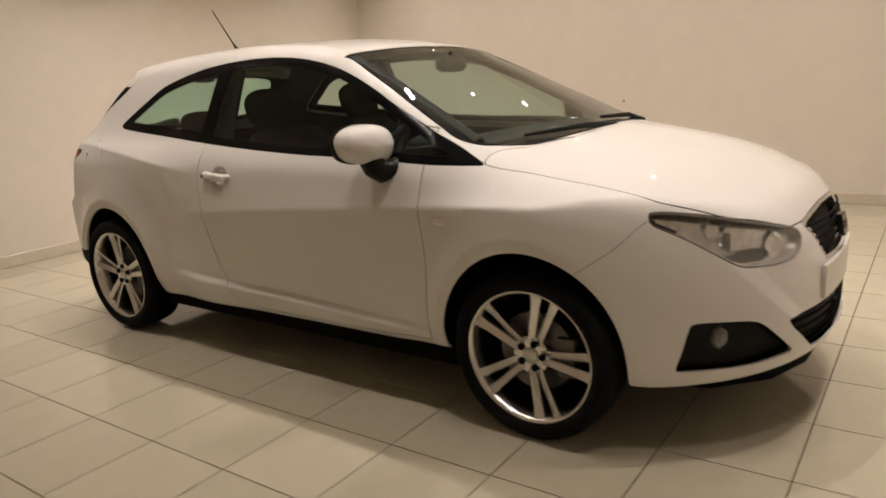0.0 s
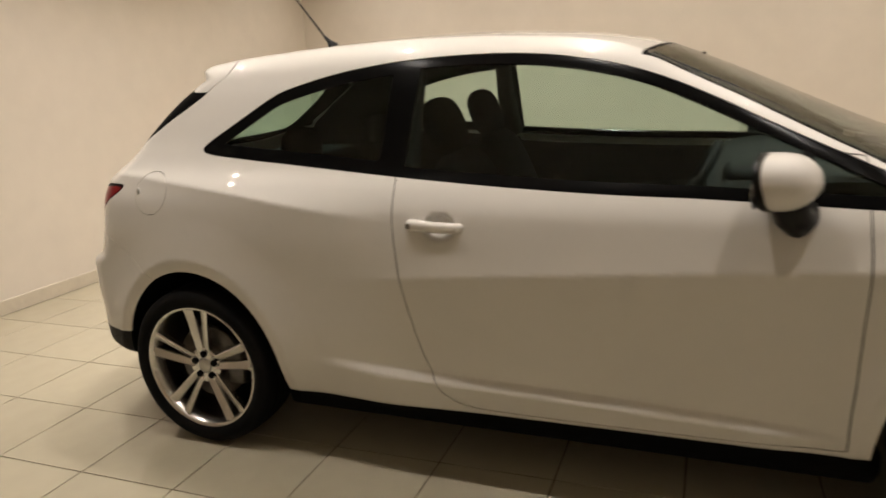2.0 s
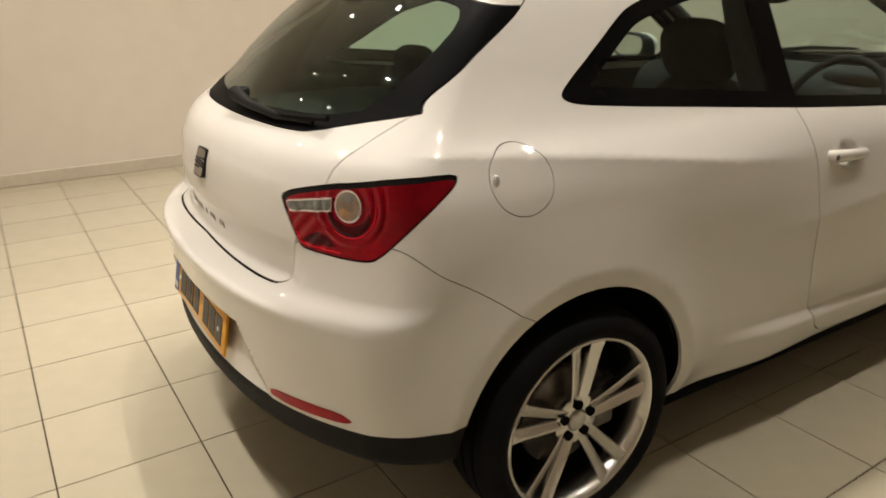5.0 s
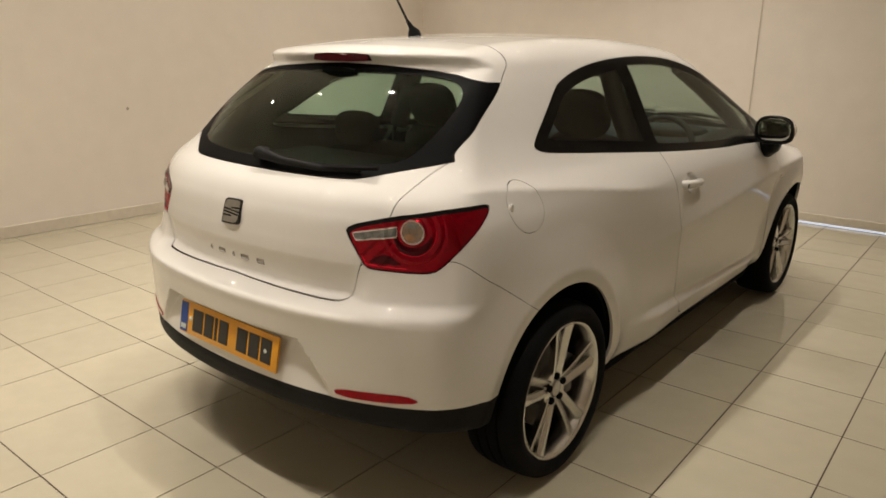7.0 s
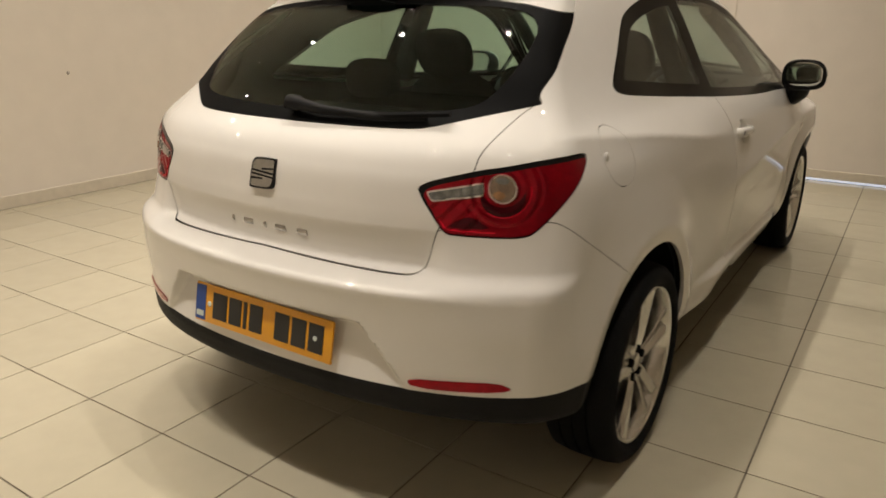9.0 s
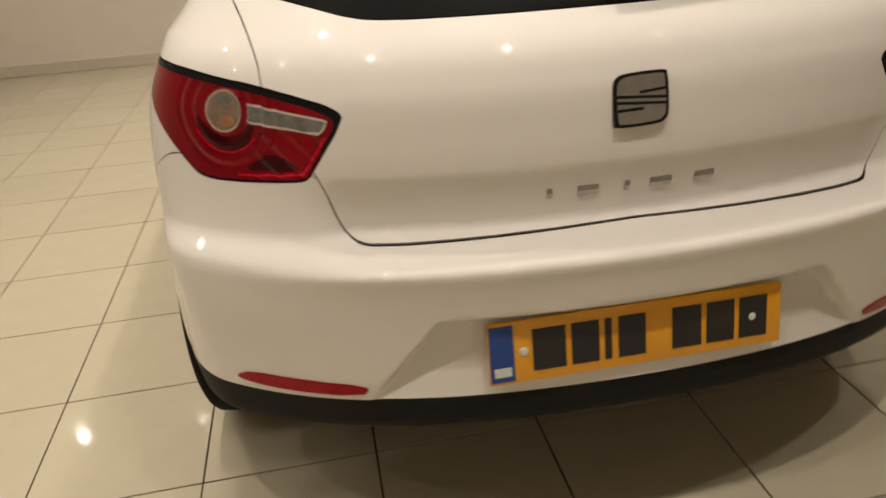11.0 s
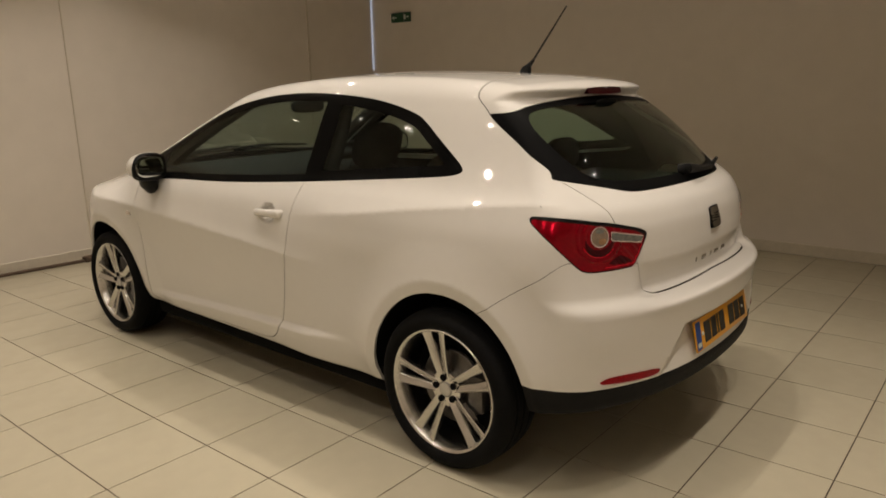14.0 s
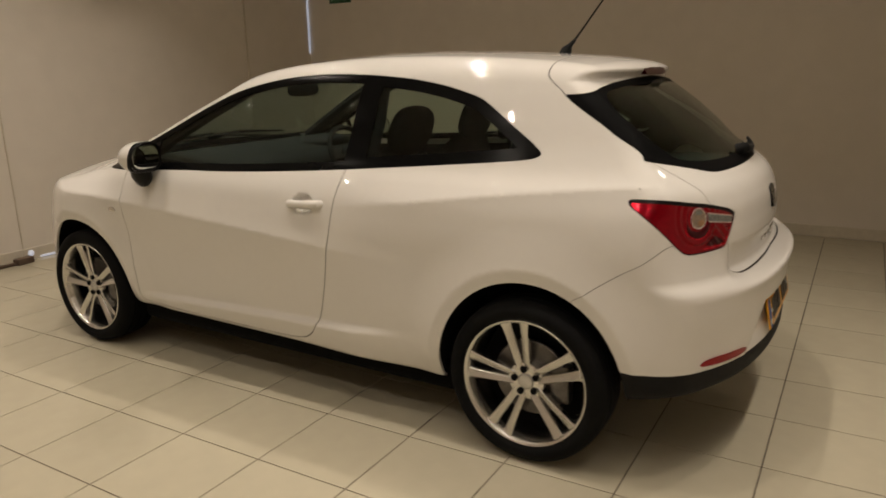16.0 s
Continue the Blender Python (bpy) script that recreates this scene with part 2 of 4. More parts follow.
WIDTH = curve([(-2.1, .70), (-1.9, .752), (-1.7, .785), (-1.5, .803), (-1.23, .825), (-.8, .828), (-.3, .840), (.4, .846),
               (.9, .846), (1.23, .850), (1.5, .833), (1.75, .805), (2.1, .72)])
TUCK = curve([(0.062, 0.11), (0.16, 0.075), (0.24, 0.045), (0.32, 0.018), (0.42, 0.004), (0.562, 0), (0.727, 0), (0.822, 0.008), (0.893, 0.028),
              (0.954, 0.065), (1.004, 0.105), (1.074, 0.146), (1.18, 0.2), (1.276, 0.252), (1.344, 0.296), (1.414, 0.36), (1.562, 0.5)])
TOP = curve([(-2.2, 1.18), (-1.7, 1.32), (-1.43, 1.363), (-1.25, 1.392), (-1, 1.413), (-0.7, 1.428), (-0.42, 1.434), (-0.15, 1.425), (0.1, 1.402),
             (0.3, 1.362), (0.5, 1.281), (0.75, 1.166), (1, 1.056), (1.1, 1.018), (1.16, 1.004), (1.25, 0.99), (1.4, 0.964), (1.6, 0.915), (1.78, 0.840),
             (1.92, 0.752), (2, 0.642), (2.1, 0.44)])
TAIL = curve([(0.014, -1.84), (0.16, -1.9), (0.26, -1.93), (0.38, -1.938), (0.459, -1.943), (.55, -1.946), (.62, -1.952), (.646, -1.956), (.651, -1.954), (.668, -1.935), (.684, -1.918), (.71, -1.905), (.737, -1.898), (.832, -1.89),
              (.914, -1.872), (0.969, -1.835), (1.004, -1.785), (1.034, -1.74), (1.132, -1.635), (1.228, -1.52), (1.291, -1.428), (1.31, -1.402), (1.325, -1.412), (1.344, -1.432), (1.37, -1.42), (1.462, -1.36)])
CORNER = curve([(0.014, -1.84), (0.16, -1.9), (0.26, -1.925), (0.38, -1.938), (.5, -1.944), (.58, -1.950), (.64, -1.950), (.655, -1.946), (.70, -1.925), (.77, -1.903), (.832, -1.89), (.914, -1.872), (0.969, -1.835), (1.004, -1.785), (1.034, -1.74), (1.132, -1.635), (1.228, -1.52), (1.291, -1.428), (1.31, -1.402), (1.325, -1.412), (1.344, -1.432), (1.37, -1.42), (1.462, -1.36)])
NOSE = curve([(0.014, 1.93), (0.14, 1.98), (0.26, 2.035), (0.38, 2.05), (0.507, 2.045), (0.617, 2.03), (0.727, 2), (0.832, 1.95), (1.084, 1.8)])
MID = curve([(-0.6, 0.672), (-0.4, 0.694), (0.1, 0.734), (0.85, 0.787), (1.4, 0.812), (1.7, 0.817)])
SHOULDER = curve([(-1.75, .989), (-1.563, .986), (-1.328, .966), (-1.076, .937), (-.8, .899), (-.3, .845)])
BLADE = curve([(-.69, .398), (-.25, .38), (.265, .364), (.8, .339)])
BELOW = curve([(-2.1, 0.335), (-1.9, 0.33), (-1.7, 0.315), (-1.55, 0.29), (-.9, .225), (-.6, .232), (.8, .252), (1, .25), (1.6, 0.235), (1.85, 0.245), (2.1, 0.275)])
AXLE, HUB, ARCH_X, ARCH_Z, LIP = 1.2345, .2985, .345, .372, 1.118


def body(x, y, z):
    """Negative inside the car's body, positive outside."""
    a = np.abs(y)
    w = WIDTH(x) - TUCK(z)
    fade = step(-.75, -.1, x) * (1 - step(1.45, 1.75, x))
    below, above = np.maximum(MID(x) - z, 0), np.maximum(z - MID(x), 0)
    under = below / (1 + (below / .26) ** 4) ** .25
    w = w + (.016 - .172 * under - .29 * .065 * np.tanh(above / .065)) * fade
    w = w - .75 * np.minimum(above, .2) * step(.82, 1.2, x) * (1 - step(1.48, 1.7, x))
    rear = (1 - step(-.9, -.35, x)) * step(-1.95, -1.7, x)
    below, above = np.maximum(SHOULDER(x) - z, 0), np.maximum(z - SHOULDER(x), 0)
    w = w - (.022 * (1 - np.exp(-below / .055)) + .028 * (1 - np.exp(-above / .08))) * rear + .009 * rear
    low = BLADE(x)
    w = w + .024 * step(low + .003, low - .034, z) * step(-.8, -.45, x) * (1 - step(.6, .9, x))
    for c in (-AXLE, AXLE):
        d = np.sqrt(((x - c) / ARCH_X) ** 2 + ((z - .290) / ARCH_Z) ** 2)
        out = np.clip((1.52 - d) / (1.52 - LIP), 0, 1) ** 1.7
        w = w + (.024 * out - .055 * np.clip(LIP - d, 0, .2)) * step(.12, .36, z)
    cup = np.hypot((x + .275) / .058, (z - .853) / .044)
    w = w - .026 * (1 - step(.55, 1.0, cup))
    w = w - .022 * (1 - step(-1.95, -1.68, x)) * (1 - step(.40, .62, z))
    side = a - w
    shift = .30 * step(.0, .5, x) * (1 - step(1.05, 1.5, x))
    crown = curve_crown(x)
    top = (z - (TOP(x + shift * a * a) - crown * a * a)) * .9
    plain = step(.42, .72, a)
    tail = (TAIL(z) * (1 - plain) + CORNER(z) * plain + .010 * step(.655, .69, z) + (.22 - .035 * step(.70, .66, z)) * a * a + .31 * a ** 4 - x) * .9
    tail = tail + .30 * np.clip(.785 - z, 0, .09) * step(.655, .692, z) * (1 - step(.44, .54, a))
    rim = np.clip((a - .335) / .125, 0, 1) * .155
    inset = (1 - step(.538 - rim, .566 - rim, z)) * np.clip((z - .388) / .155, 0, 1)
    tail = tail + .040 * inset * (1 - step(.442, .474, a))
    nose = x - (NOSE(z) - .33 * a * a - .70 * a ** 4)
    # a fold runs from under the headlamp down to the lower grille
    fold = np.interp(z, [.40, .409, .475, .534, .62, .66], [.41, .424, .493, .55, .61, .635])
    nose = nose + .16 * np.clip(fold - a, 0, .07) * step(.385, .43, z) * (1 - step(.60, .68, z))
    f = smax(top, side, .055)
    f = smax(f, tail, .05)
    f = smax(f, nose, .06)
    return smax(f, BELOW(x) - z, .03)


curve_crown = curve([(-2.1, .12), (-1.4, .115), (-.9, .125), (-.3, .14), (.3, .095), (.6, .04), (1.0, .06), (1.25, .17), (1.8, .18), (2.1, .2)])


def body_normal(p, e=.004):
    g = np.empty_like(p)
    for k in range(3):
        d = np.zeros(3)
        d[k] = e
        g[:, k] = body(*(p + d).T) - body(*(p - d).T)
    return g / (2 * e)


def body_mesh(h=.015):
    """The body's surface as triangles: points, normals, faces."""
    lo, n = np.array([-2.03, -.95, .12]), np.array([int(4.2 / h), int(1.9 / h), int(1.42 / h)])
    ax = [lo[k] + h * np.arange(n[k] + 1) for k in range(3)]
    f = np.empty(tuple(n + 1), np.float32)
    yy, zz = np.meshgrid(ax[1], ax[2], indexing="ij")
    for i, xv in enumerate(ax[0]):
        f[i] = body(np.full(yy.shape, xv), yy, zz)
    neg = f < 0
    index = -np.ones(tuple(n), int)
    cell = np.zeros(tuple(n), int)
    for c in np.ndindex(2, 2, 2):
        cell += neg[c[0]:n[0] + c[0], c[1]:n[1] + c[1], c[2]:n[2] + c[2]]
    live = np.argwhere((cell > 0) & (cell < 8))
    index[tuple(live.T)] = np.arange(len(live))
    total, count = np.zeros((len(live), 3)), np.zeros(len(live))
    corners = list(np.ndindex(2, 2, 2))
    for a in corners:
        for k in range(3):
            if a[k]:
                continue
            b = tuple(v + (m == k) for m, v in enumerate(a))
            fa, fb = f[tuple((live + a).T)], f[tuple((live + b).T)]
            on = (fa < 0) != (fb < 0)
            t = np.where(on, fa / np.where(on, fa - fb, 1), 0)
            place = live + np.array(a, float)
            place[:, k] += t
            total += place * on[:, None]
            count += on
    p = lo + h * total / count[:, None]
    faces = []
    for k in range(3):
        i, j = (k + 1) % 3, (k + 2) % 3
        s0 = [slice(1, n[m]) if m != k else slice(0, n[k]) for m in range(3)]
        s1 = [slice(1, n[m]) if m != k else slice(1, n[k] + 1) for m in range(3)]
        a, b = neg[tuple(s0)], neg[tuple(s1)]
        at = np.argwhere(a != b)
        at = at + np.array([0 if m == k else 1 for m in range(3)])
        way = neg[tuple(at.T)]
        e_i, e_j = np.eye(3, dtype=int)[i], np.eye(3, dtype=int)[j]
        q = np.stack([index[tuple((at - e_i - e_j).T)], index[tuple((at - e_j).T)], index[tuple(at.T)], index[tuple((at - e_i).T)]], 1)
        q[~way] = q[~way][:, ::-1]
        faces.append(q)
    q = np.concatenate(faces)
    q = q[(q >= 0).all(1)]
    for _ in range(4):
        g = body_normal(p)
        v = body(*p.T)
        p = p - np.clip(v / np.maximum((g * g).sum(1), .05), -.02, .02)[:, None] * g
    # rows of points lie along the pressed creases
    x, a = p[:, 0], np.abs(p[:, 1])
    for line, on, k in ((MID(x), (x > -.6) & (x < 1.42) & (a > .6), 1), (SHOULDER(x), (x > -1.58) & (x < -.5) & (a > .6), 1),
                        (BLADE(x) + .003, (x > -.7) & (x < .8) & (a > .5), 1),
                        (.623 + 0 * x, (x < -1.7) & (a < .62), 0), (.785 + 0 * x, (x < -1.7) & (a < .44), 0)):
        near = on & (np.abs(p[:, 2] - line) < .56 * h)
        r = p[near]
        r[:, 2] = line[near]
        d = np.eye(3)[k] * .003
        for _ in range(4):
            slope = (body(*(r + d).T) - body(*(r - d).T)) / .006
            r[:, k] -= np.clip(body(*r.T) / np.where(np.abs(slope) < .2, .2 * np.sign(slope), slope), -.01, .01)
        p[near] = r
    for c in (-AXLE, AXLE):
        d = np.hypot((p[:, 0] - c) / ARCH_X, (p[:, 2] - .290) / ARCH_Z)
        near = (np.abs(d - LIP) * .358 < .56 * h) & (np.abs(p[:, 1]) > .6) & (p[:, 2] > .34)
        r = p[near]
        r[:, 0] = c + (r[:, 0] - c) * LIP / d[near]
        r[:, 2] = .290 + (r[:, 2] - .290) * LIP / d[near]
        for _ in range(4):
            r[:, 1] -= np.sign(r[:, 1]) * np.clip(body(*r.T), -.01, .01)
        p[near] = r
    g = body_normal(p, .003)
    g /= np.linalg.norm(g, axis=1)[:, None]
    return p, g, np.concatenate([q[:, :3], q[:, [0, 2, 3]]])

# ---- cutting the body's surface into panels ----
def cut(m, s):
    """Splits a surface (points, normals, faces) along the zero line of s(points): inside, outside."""
    p, g, t = m
    if not len(t):
        return m, m
    v = s(p)
    v = np.where(np.abs(v) < 1e-6, 1e-6, v)
    neg = v < 0
    count = neg[t].sum(1)
    ins, outs = [t[count == 3]], [t[count == 0]]
    extra_p, extra_g = [p], [g]
    for lone_neg, c in ((True, 1), (False, 2)):
        tri = t[count == c]
        if not len(tri):
            continue
        k = np.argmax(neg[tri] == lone_neg, axis=1)
        tri = np.stack([tri[np.arange(len(tri)), (k + d) % 3] for d in range(3)], 1)
        new_ids = []
        for other in (1, 2):
            e = np.sort(tri[:, [0, other]], 1)
            keys, back = np.unique(e, axis=0, return_inverse=True)
            back = back.ravel()
            w = (v[keys[:, 0]] / (v[keys[:, 0]] - v[keys[:, 1]]))[:, None]
            base = sum(len(q) for q in extra_p)
            extra_p.append(p[keys[:, 0]] * (1 - w) + p[keys[:, 1]] * w)
            extra_g.append(g[keys[:, 0]] * (1 - w) + g[keys[:, 1]] * w)
            new_ids.append(base + back)
        a, b = new_ids
        one = np.stack([tri[:, 0], a, b], 1)
        two = np.concatenate([np.stack([a, tri[:, 1], tri[:, 2]], 1), np.stack([a, tri[:, 2], b], 1)])
        (ins if lone_neg else outs).append(one)
        (outs if lone_neg else ins).append(two)
    p, g = np.concatenate(extra_p), np.concatenate(extra_g)
    g = g / np.linalg.norm(g, axis=1)[:, None]
    return tidy(p, g, np.concatenate(ins)), tidy(p, g, np.concatenate(outs))


def tidy(p, g, t):
    """Drops unused points and joins equal ones."""
    used, back = np.unique(t, return_inverse=True)
    p, g, t = p[used], g[used], back.reshape(-1, 3)
    _, first, back = np.unique(np.round(p, 6), axis=0, return_index=True, return_inverse=True)
    t = back.ravel()[t]
    t = t[(t[:, 0] != t[:, 1]) & (t[:, 1] != t[:, 2]) & (t[:, 0] != t[:, 2])]
    return p[first], g[first], t


def smooth_loop(points, times=2):
    q = np.array(points, float)
    for _ in range(times):
        nxt = np.roll(q, -1, 0)
        q = np.stack([.75 * q + .25 * nxt, .25 * q + .75 * nxt], 1).reshape(-1, 2)
    return q


def inside(loop, u, v):
    """Signed distance from points to a closed outline, negative inside."""
    best, odd = np.full(u.shape, 9.0), np.zeros(u.shape, bool)
    for (ax, ay), (bx, by) in zip(loop, np.roll(loop, -1, 0)):
        dx, dy = bx - ax, by - ay
        t = np.clip(((u - ax) * dx + (v - ay) * dy) / max(dx * dx + dy * dy, 1e-12), 0, 1)
        best = np.minimum(best, np.hypot(u - ax - t * dx, v - ay - t * dy))
        with np.errstate(divide="ignore", invalid="ignore"):
            odd ^= ((ay > v) != (by > v)) & (u < (bx - ax) * (v - ay) / (by - ay if by != ay else 1e-12) + ax)
    return np.where(odd, -best, best)


def skin(name, m, mat, parent, label="", depth=.010, back=False, inset=0.0):
    """A panel with folded edges; back: with an inner face too."""
    p, g, t = m
    if inset:
        p = p - g * inset
    e = np.concatenate([t[:, [0, 1]], t[:, [1, 2]], t[:, [2, 0]]])
    keys, idx, n = np.unique(np.sort(e, 1), axis=0, return_index=True, return_counts=True)
    rim = e[idx[n == 1]]
    base = len(p)
    a, b = rim[:, 0], rim[:, 1]
    k = len(rim)
    fold = np.concatenate([p[a], p[b], p[b] - g[b] * depth, p[a] - g[a] * depth])
    side = np.cross(p[b] - p[a], g[a])
    side /= np.maximum(np.linalg.norm(side, axis=1), 1e-9)[:, None]
    quads = np.stack([base + np.arange(k) + k, base + np.arange(k), base + np.arange(k) + 3 * k, base + np.arange(k) + 2 * k], 1)
    tris = [t, quads[:, [0, 1, 2]], quads[:, [0, 2, 3]]]
    pts, nor = [p, fold], [g, np.tile(side, (4, 1))]
    if back:
        tris.append(t[:, ::-1] + base + 4 * k)
        pts.append(p - g * depth), nor.append(-g)
    pts, nor, tris = np.concatenate(pts), np.concatenate(nor), np.concatenate(tris)
    me = bpy.data.meshes.new(name)
    me.vertices.add(len(pts))
    me.vertices.foreach_set("co", pts.ravel())
    me.loops.add(3 * len(tris))
    me.loops.foreach_set("vertex_index", tris.ravel())
    me.polygons.add(len(tris))
    me.polygons.foreach_set("loop_start", np.arange(0, 3 * len(tris), 3))
    me.polygons.foreach_set("use_smooth", np.ones(len(tris), bool))
    me.update(calc_edges=True)
    me.validate()
    me.materials.append(mat)
    me.normals_split_custom_set_from_vertices(nor.tolist())
    ob = new(name, me)
    ob.parent = parent
    return tagged(ob, label) if label else ob


def relief(m, height, times=2):
    """The surface cut finer and pressed inwards by height(points), its normals tilted to suit."""
    p, g, t = m
    for _ in range(times):
        e = np.sort(np.concatenate([t[:, [0, 1]], t[:, [1, 2]], t[:, [2, 0]]]), 1)
        keys, back = np.unique(e, axis=0, return_inverse=True)
        a, b, c = len(p) + back.ravel().reshape(3, -1)
        p, g = np.concatenate([p, p[keys].mean(1)]), np.concatenate([g, g[keys].mean(1)])
        t = np.concatenate([np.stack([t[:, 0], a, c], 1), np.stack([a, t[:, 1], b], 1), np.stack([c, b, t[:, 2]], 1), np.stack([a, b, c], 1)])
    g = g / np.linalg.norm(g, axis=1)[:, None]
    h, e = height(p), .0015
    slope = np.stack([(height(p + d * e) - height(p - d * e)) / (2 * e) for d in np.eye(3)], 1)
    slope -= g * (slope * g).sum(1)[:, None]
    n = g + slope
    return p - g * h[:, None], n / np.linalg.norm(n, axis=1)[:, None], t


def largest(m):
    """The largest connected piece of a surface."""
    p, g, t = m
    if not len(t):
        return m
    label = np.arange(len(p))
    while True:
        low = label[t].min(1)
        nxt = label.copy()
        for k in range(3):
            np.minimum.at(nxt, t[:, k], low)
        if (nxt == label).all():
            break
        label = nxt
    keep = label[t[:, 0]] == np.bincount(label[t[:, 0]]).argmax()
    return tidy(p, g, t[keep])


seams = []


def take(m, s, gap=.0017):
    """Takes the panel where s is negative out of the surface, with an open joint round it: panel, rest."""
    panel, rest = cut(m, lambda p: s(p) + gap)
    strip, rest = cut(rest, lambda p: s(p) - gap)
    seams.append(strip)
    return panel, rest


def both(f):
    """A test on (x, |y|, z) for both flanks."""
    return lambda p: f(p[:, 0], np.abs(p[:, 1]), p[:, 2])


WINDOW = smooth_loop([(1.05, .921), (1.02, .921), (.85, .926), (.455, .946), (.249, .949), (-.07, .964), (-.43, .988), (-.849, 1.021), (-1.13, 1.047),
                      (-1.2, 1.056), (-1.23, 1.070), (-1.208, 1.092), (-1.08, 1.172), (-.99, 1.230), (-.929, 1.262), (-.722, 1.312), (-.518, 1.336), (-.322, 1.346),
                      (-.136, 1.345), (.043, 1.330), (.261, 1.286), (.448, 1.211), (.654, 1.109), (.902, .998), (1.02, .937)], 2)
SCREEN = smooth_loop([(.268, .548), (.272, .52), (.30, .3), (.325, 0), (.325, -.01), (.325, -.02), (1.212, -.02), (1.212, -.01), (1.212, 0), (1.20, .2), (1.165, .388), (1.093, .559), (1.02, .656), (.96, .682),
                      (.90, .696), (.85, .685), (.674, .637), (.474, .580), (.295, .532)], 2)
BONNET = smooth_loop([(1.234, -.03), (1.234, 0), (1.222, .2), (1.187, .388), (1.115, .565), (1.05, .67), (1.035, .732), (1.07, .738), (1.32, .702), (1.515, .70), (1.6, .695), (1.66, .665), (1.73, .62),
                      (1.80, .568), (1.89, .46), (1.945, .36), (1.965, .30), (1.982, .12), (1.985, 0), (1.985, -.03)], 2)
HEADLAMP = smooth_loop([(.88, .785), (.893, .790), (.955, .789), (1.115, .773), (1.313, .743), (1.5, .713), (1.6, .690), (1.619, .66), (1.576, .614), (1.5, .602), (1.434, .599), (1.3, .605), (1.241, .613), (1.143, .655),
                        (1.01, .712), (.888, .751), (.878, .765)], 2)
FOG = smooth_loop([(.968, .298), (1.0, .37), (1.025, .438), (1.04, .448), (1.089, .450), (1.2, .447), (1.316, .440), (1.37, .42), (1.42, .391), (1.527, .322), (1.54, .312), (1.45, .304), (1.303, .294), (1.121, .294), (.985, .294)], 1)
GRILLE = smooth_loop([(-.02, .717), (0, .717), (.15, .713), (.285, .701), (.308, .693), (.258, .663), (.225, .59), (.21, .565), (.195, .559), (0, .555), (-.02, .555)], 1)
LOW_GRILLE = smooth_loop([(-.02, .434), (0, .434), (.2, .432), (.43, .424), (.458, .416), (.335, .305), (.31, .294), (0, .285), (-.02, .285)], 1)
TAILLAMP = smooth_loop([(-1.375, .878), (-1.36, .890), (-1.319, .902), (-1.181, .926), (-1.1, .934), (-.967, .951), (-.835, .955), (-.808, .947), (-.826, .922), (-.955, .832), (-1.008, .796), (-1.04, .782), (-1.1, .778),
                        (-1.275, .780), (-1.296, .784), (-1.312, .80)], 1)
BACKLIGHT = smooth_loop([(-.02, 1.315), (0, 1.315), (.217, 1.309), (.439, 1.293), (.567, 1.264), (.62, 1.245), (.66, 1.215), (.66, 1.147), (.66, 1.084), (.64, 1.064), (.596, 1.052), (.49, 1.027), (.41, 1.006),
                         (.355, 1.002), (.2, 1.001), (0, 1.001), (-.02, 1.001)], 1)
HATCH = smooth_loop([(-.02, .684), (0, .684), (.253, .680), (.42, .678), (.45, .681), (.468, .699), (.489, .776), (.52, .84), (.553, .90), (.560, .93), (.560, .957), (.575, 1.0), (.60, 1.05), (.65, 1.085), (.7, 1.13),
                     (.7, 1.276), (.62, 1.315), (.56, 1.334), (.54, 1.37), (.5, 1.562), (-.02, 1.562)], 1)
HATCH_SIDE = curve([(.78, -1), (.88, -1.1), (.96, -1.45), (1.01, -1.47), (1.04, -1.535), (1.058, -1.562), (1.147, -1.447), (1.261, -1.268), (1.285, -1.24), (1.319, -1.195), (1.4, -1.19), (1.6, -1.19)])
DOOR = smooth_loop([(-.452, 1.084), (-.441, .988), (-.431, .883), (-.417, .767), (-.400, .66), (-.380, .567), (-.353, .46), (-.326, .385), (-.294, .325), (-.250, .290), (-.20, .275), (-.13, .271), (.101, .271), (.5, .277),
                    (.8, .284), (.826, .287), (.832, .295), (.829, .379), (.837, .513), (.842, .797), (.836, .927), (.832, 1.084)], 1)
REAR_EDGE = curve([(-2.1, .73), (-1.42, .75), (-1.32, .785), (-1.28, .80), (-1, .814), (-.95, .812), (-.9, .794), (-.84, .763), (-.73, .704), (-.58, .620), (-.4, .49)])
FRONT_EDGE = curve([(.3, .43), (.55, .596), (.72, .682), (.9, .768), (1.011, .735), (1.24, .645), (1.43, .635), (1.58, .66), (1.64, .705), (1.7, .73), (2.2, .74)])


def arch(p):
    x, a, z = p[:, 0], np.abs(p[:, 1]), p[:, 2]
    c = np.where(x > 0, AXLE, -AXLE)
    zz = np.minimum(z - .290, 0) * .15 + np.maximum(z - .290, 0)
    d = (np.hypot((x - c) / np.where(x > AXLE, .328, ARCH_X), zz / ARCH_Z) - 1) * .36
    return np.maximum(d, .5 - a)


# ---- the car ----
car = tagged(new("car"), "white three-door hatchback with silver alloy wheels on a tiled floor", "car")
surface = body_mesh(.0098)
_, surface = cut(surface, arch)
under, surface = cut(surface, lambda p: p[:, 2] - BELOW(p[:, 0]) - .004)
valance, surface = cut(surface, lambda p: np.maximum(np.maximum(p[:, 2] - .404 + .05 * (np.abs(p[:, 1]) > .74) * (np.abs(p[:, 1]) - .74), p[:, 0] + 1.45), .0 * p[:, 0] - 1))
daylight, surface = take(surface, both(lambda x, a, z: np.maximum(inside(WINDOW, x, z), .42 - a)), .001)
screen, surface = take(surface, lambda p: np.maximum(inside(SCREEN, p[:, 0], np.abs(p[:, 1])), .93 - p[:, 2]), .002)
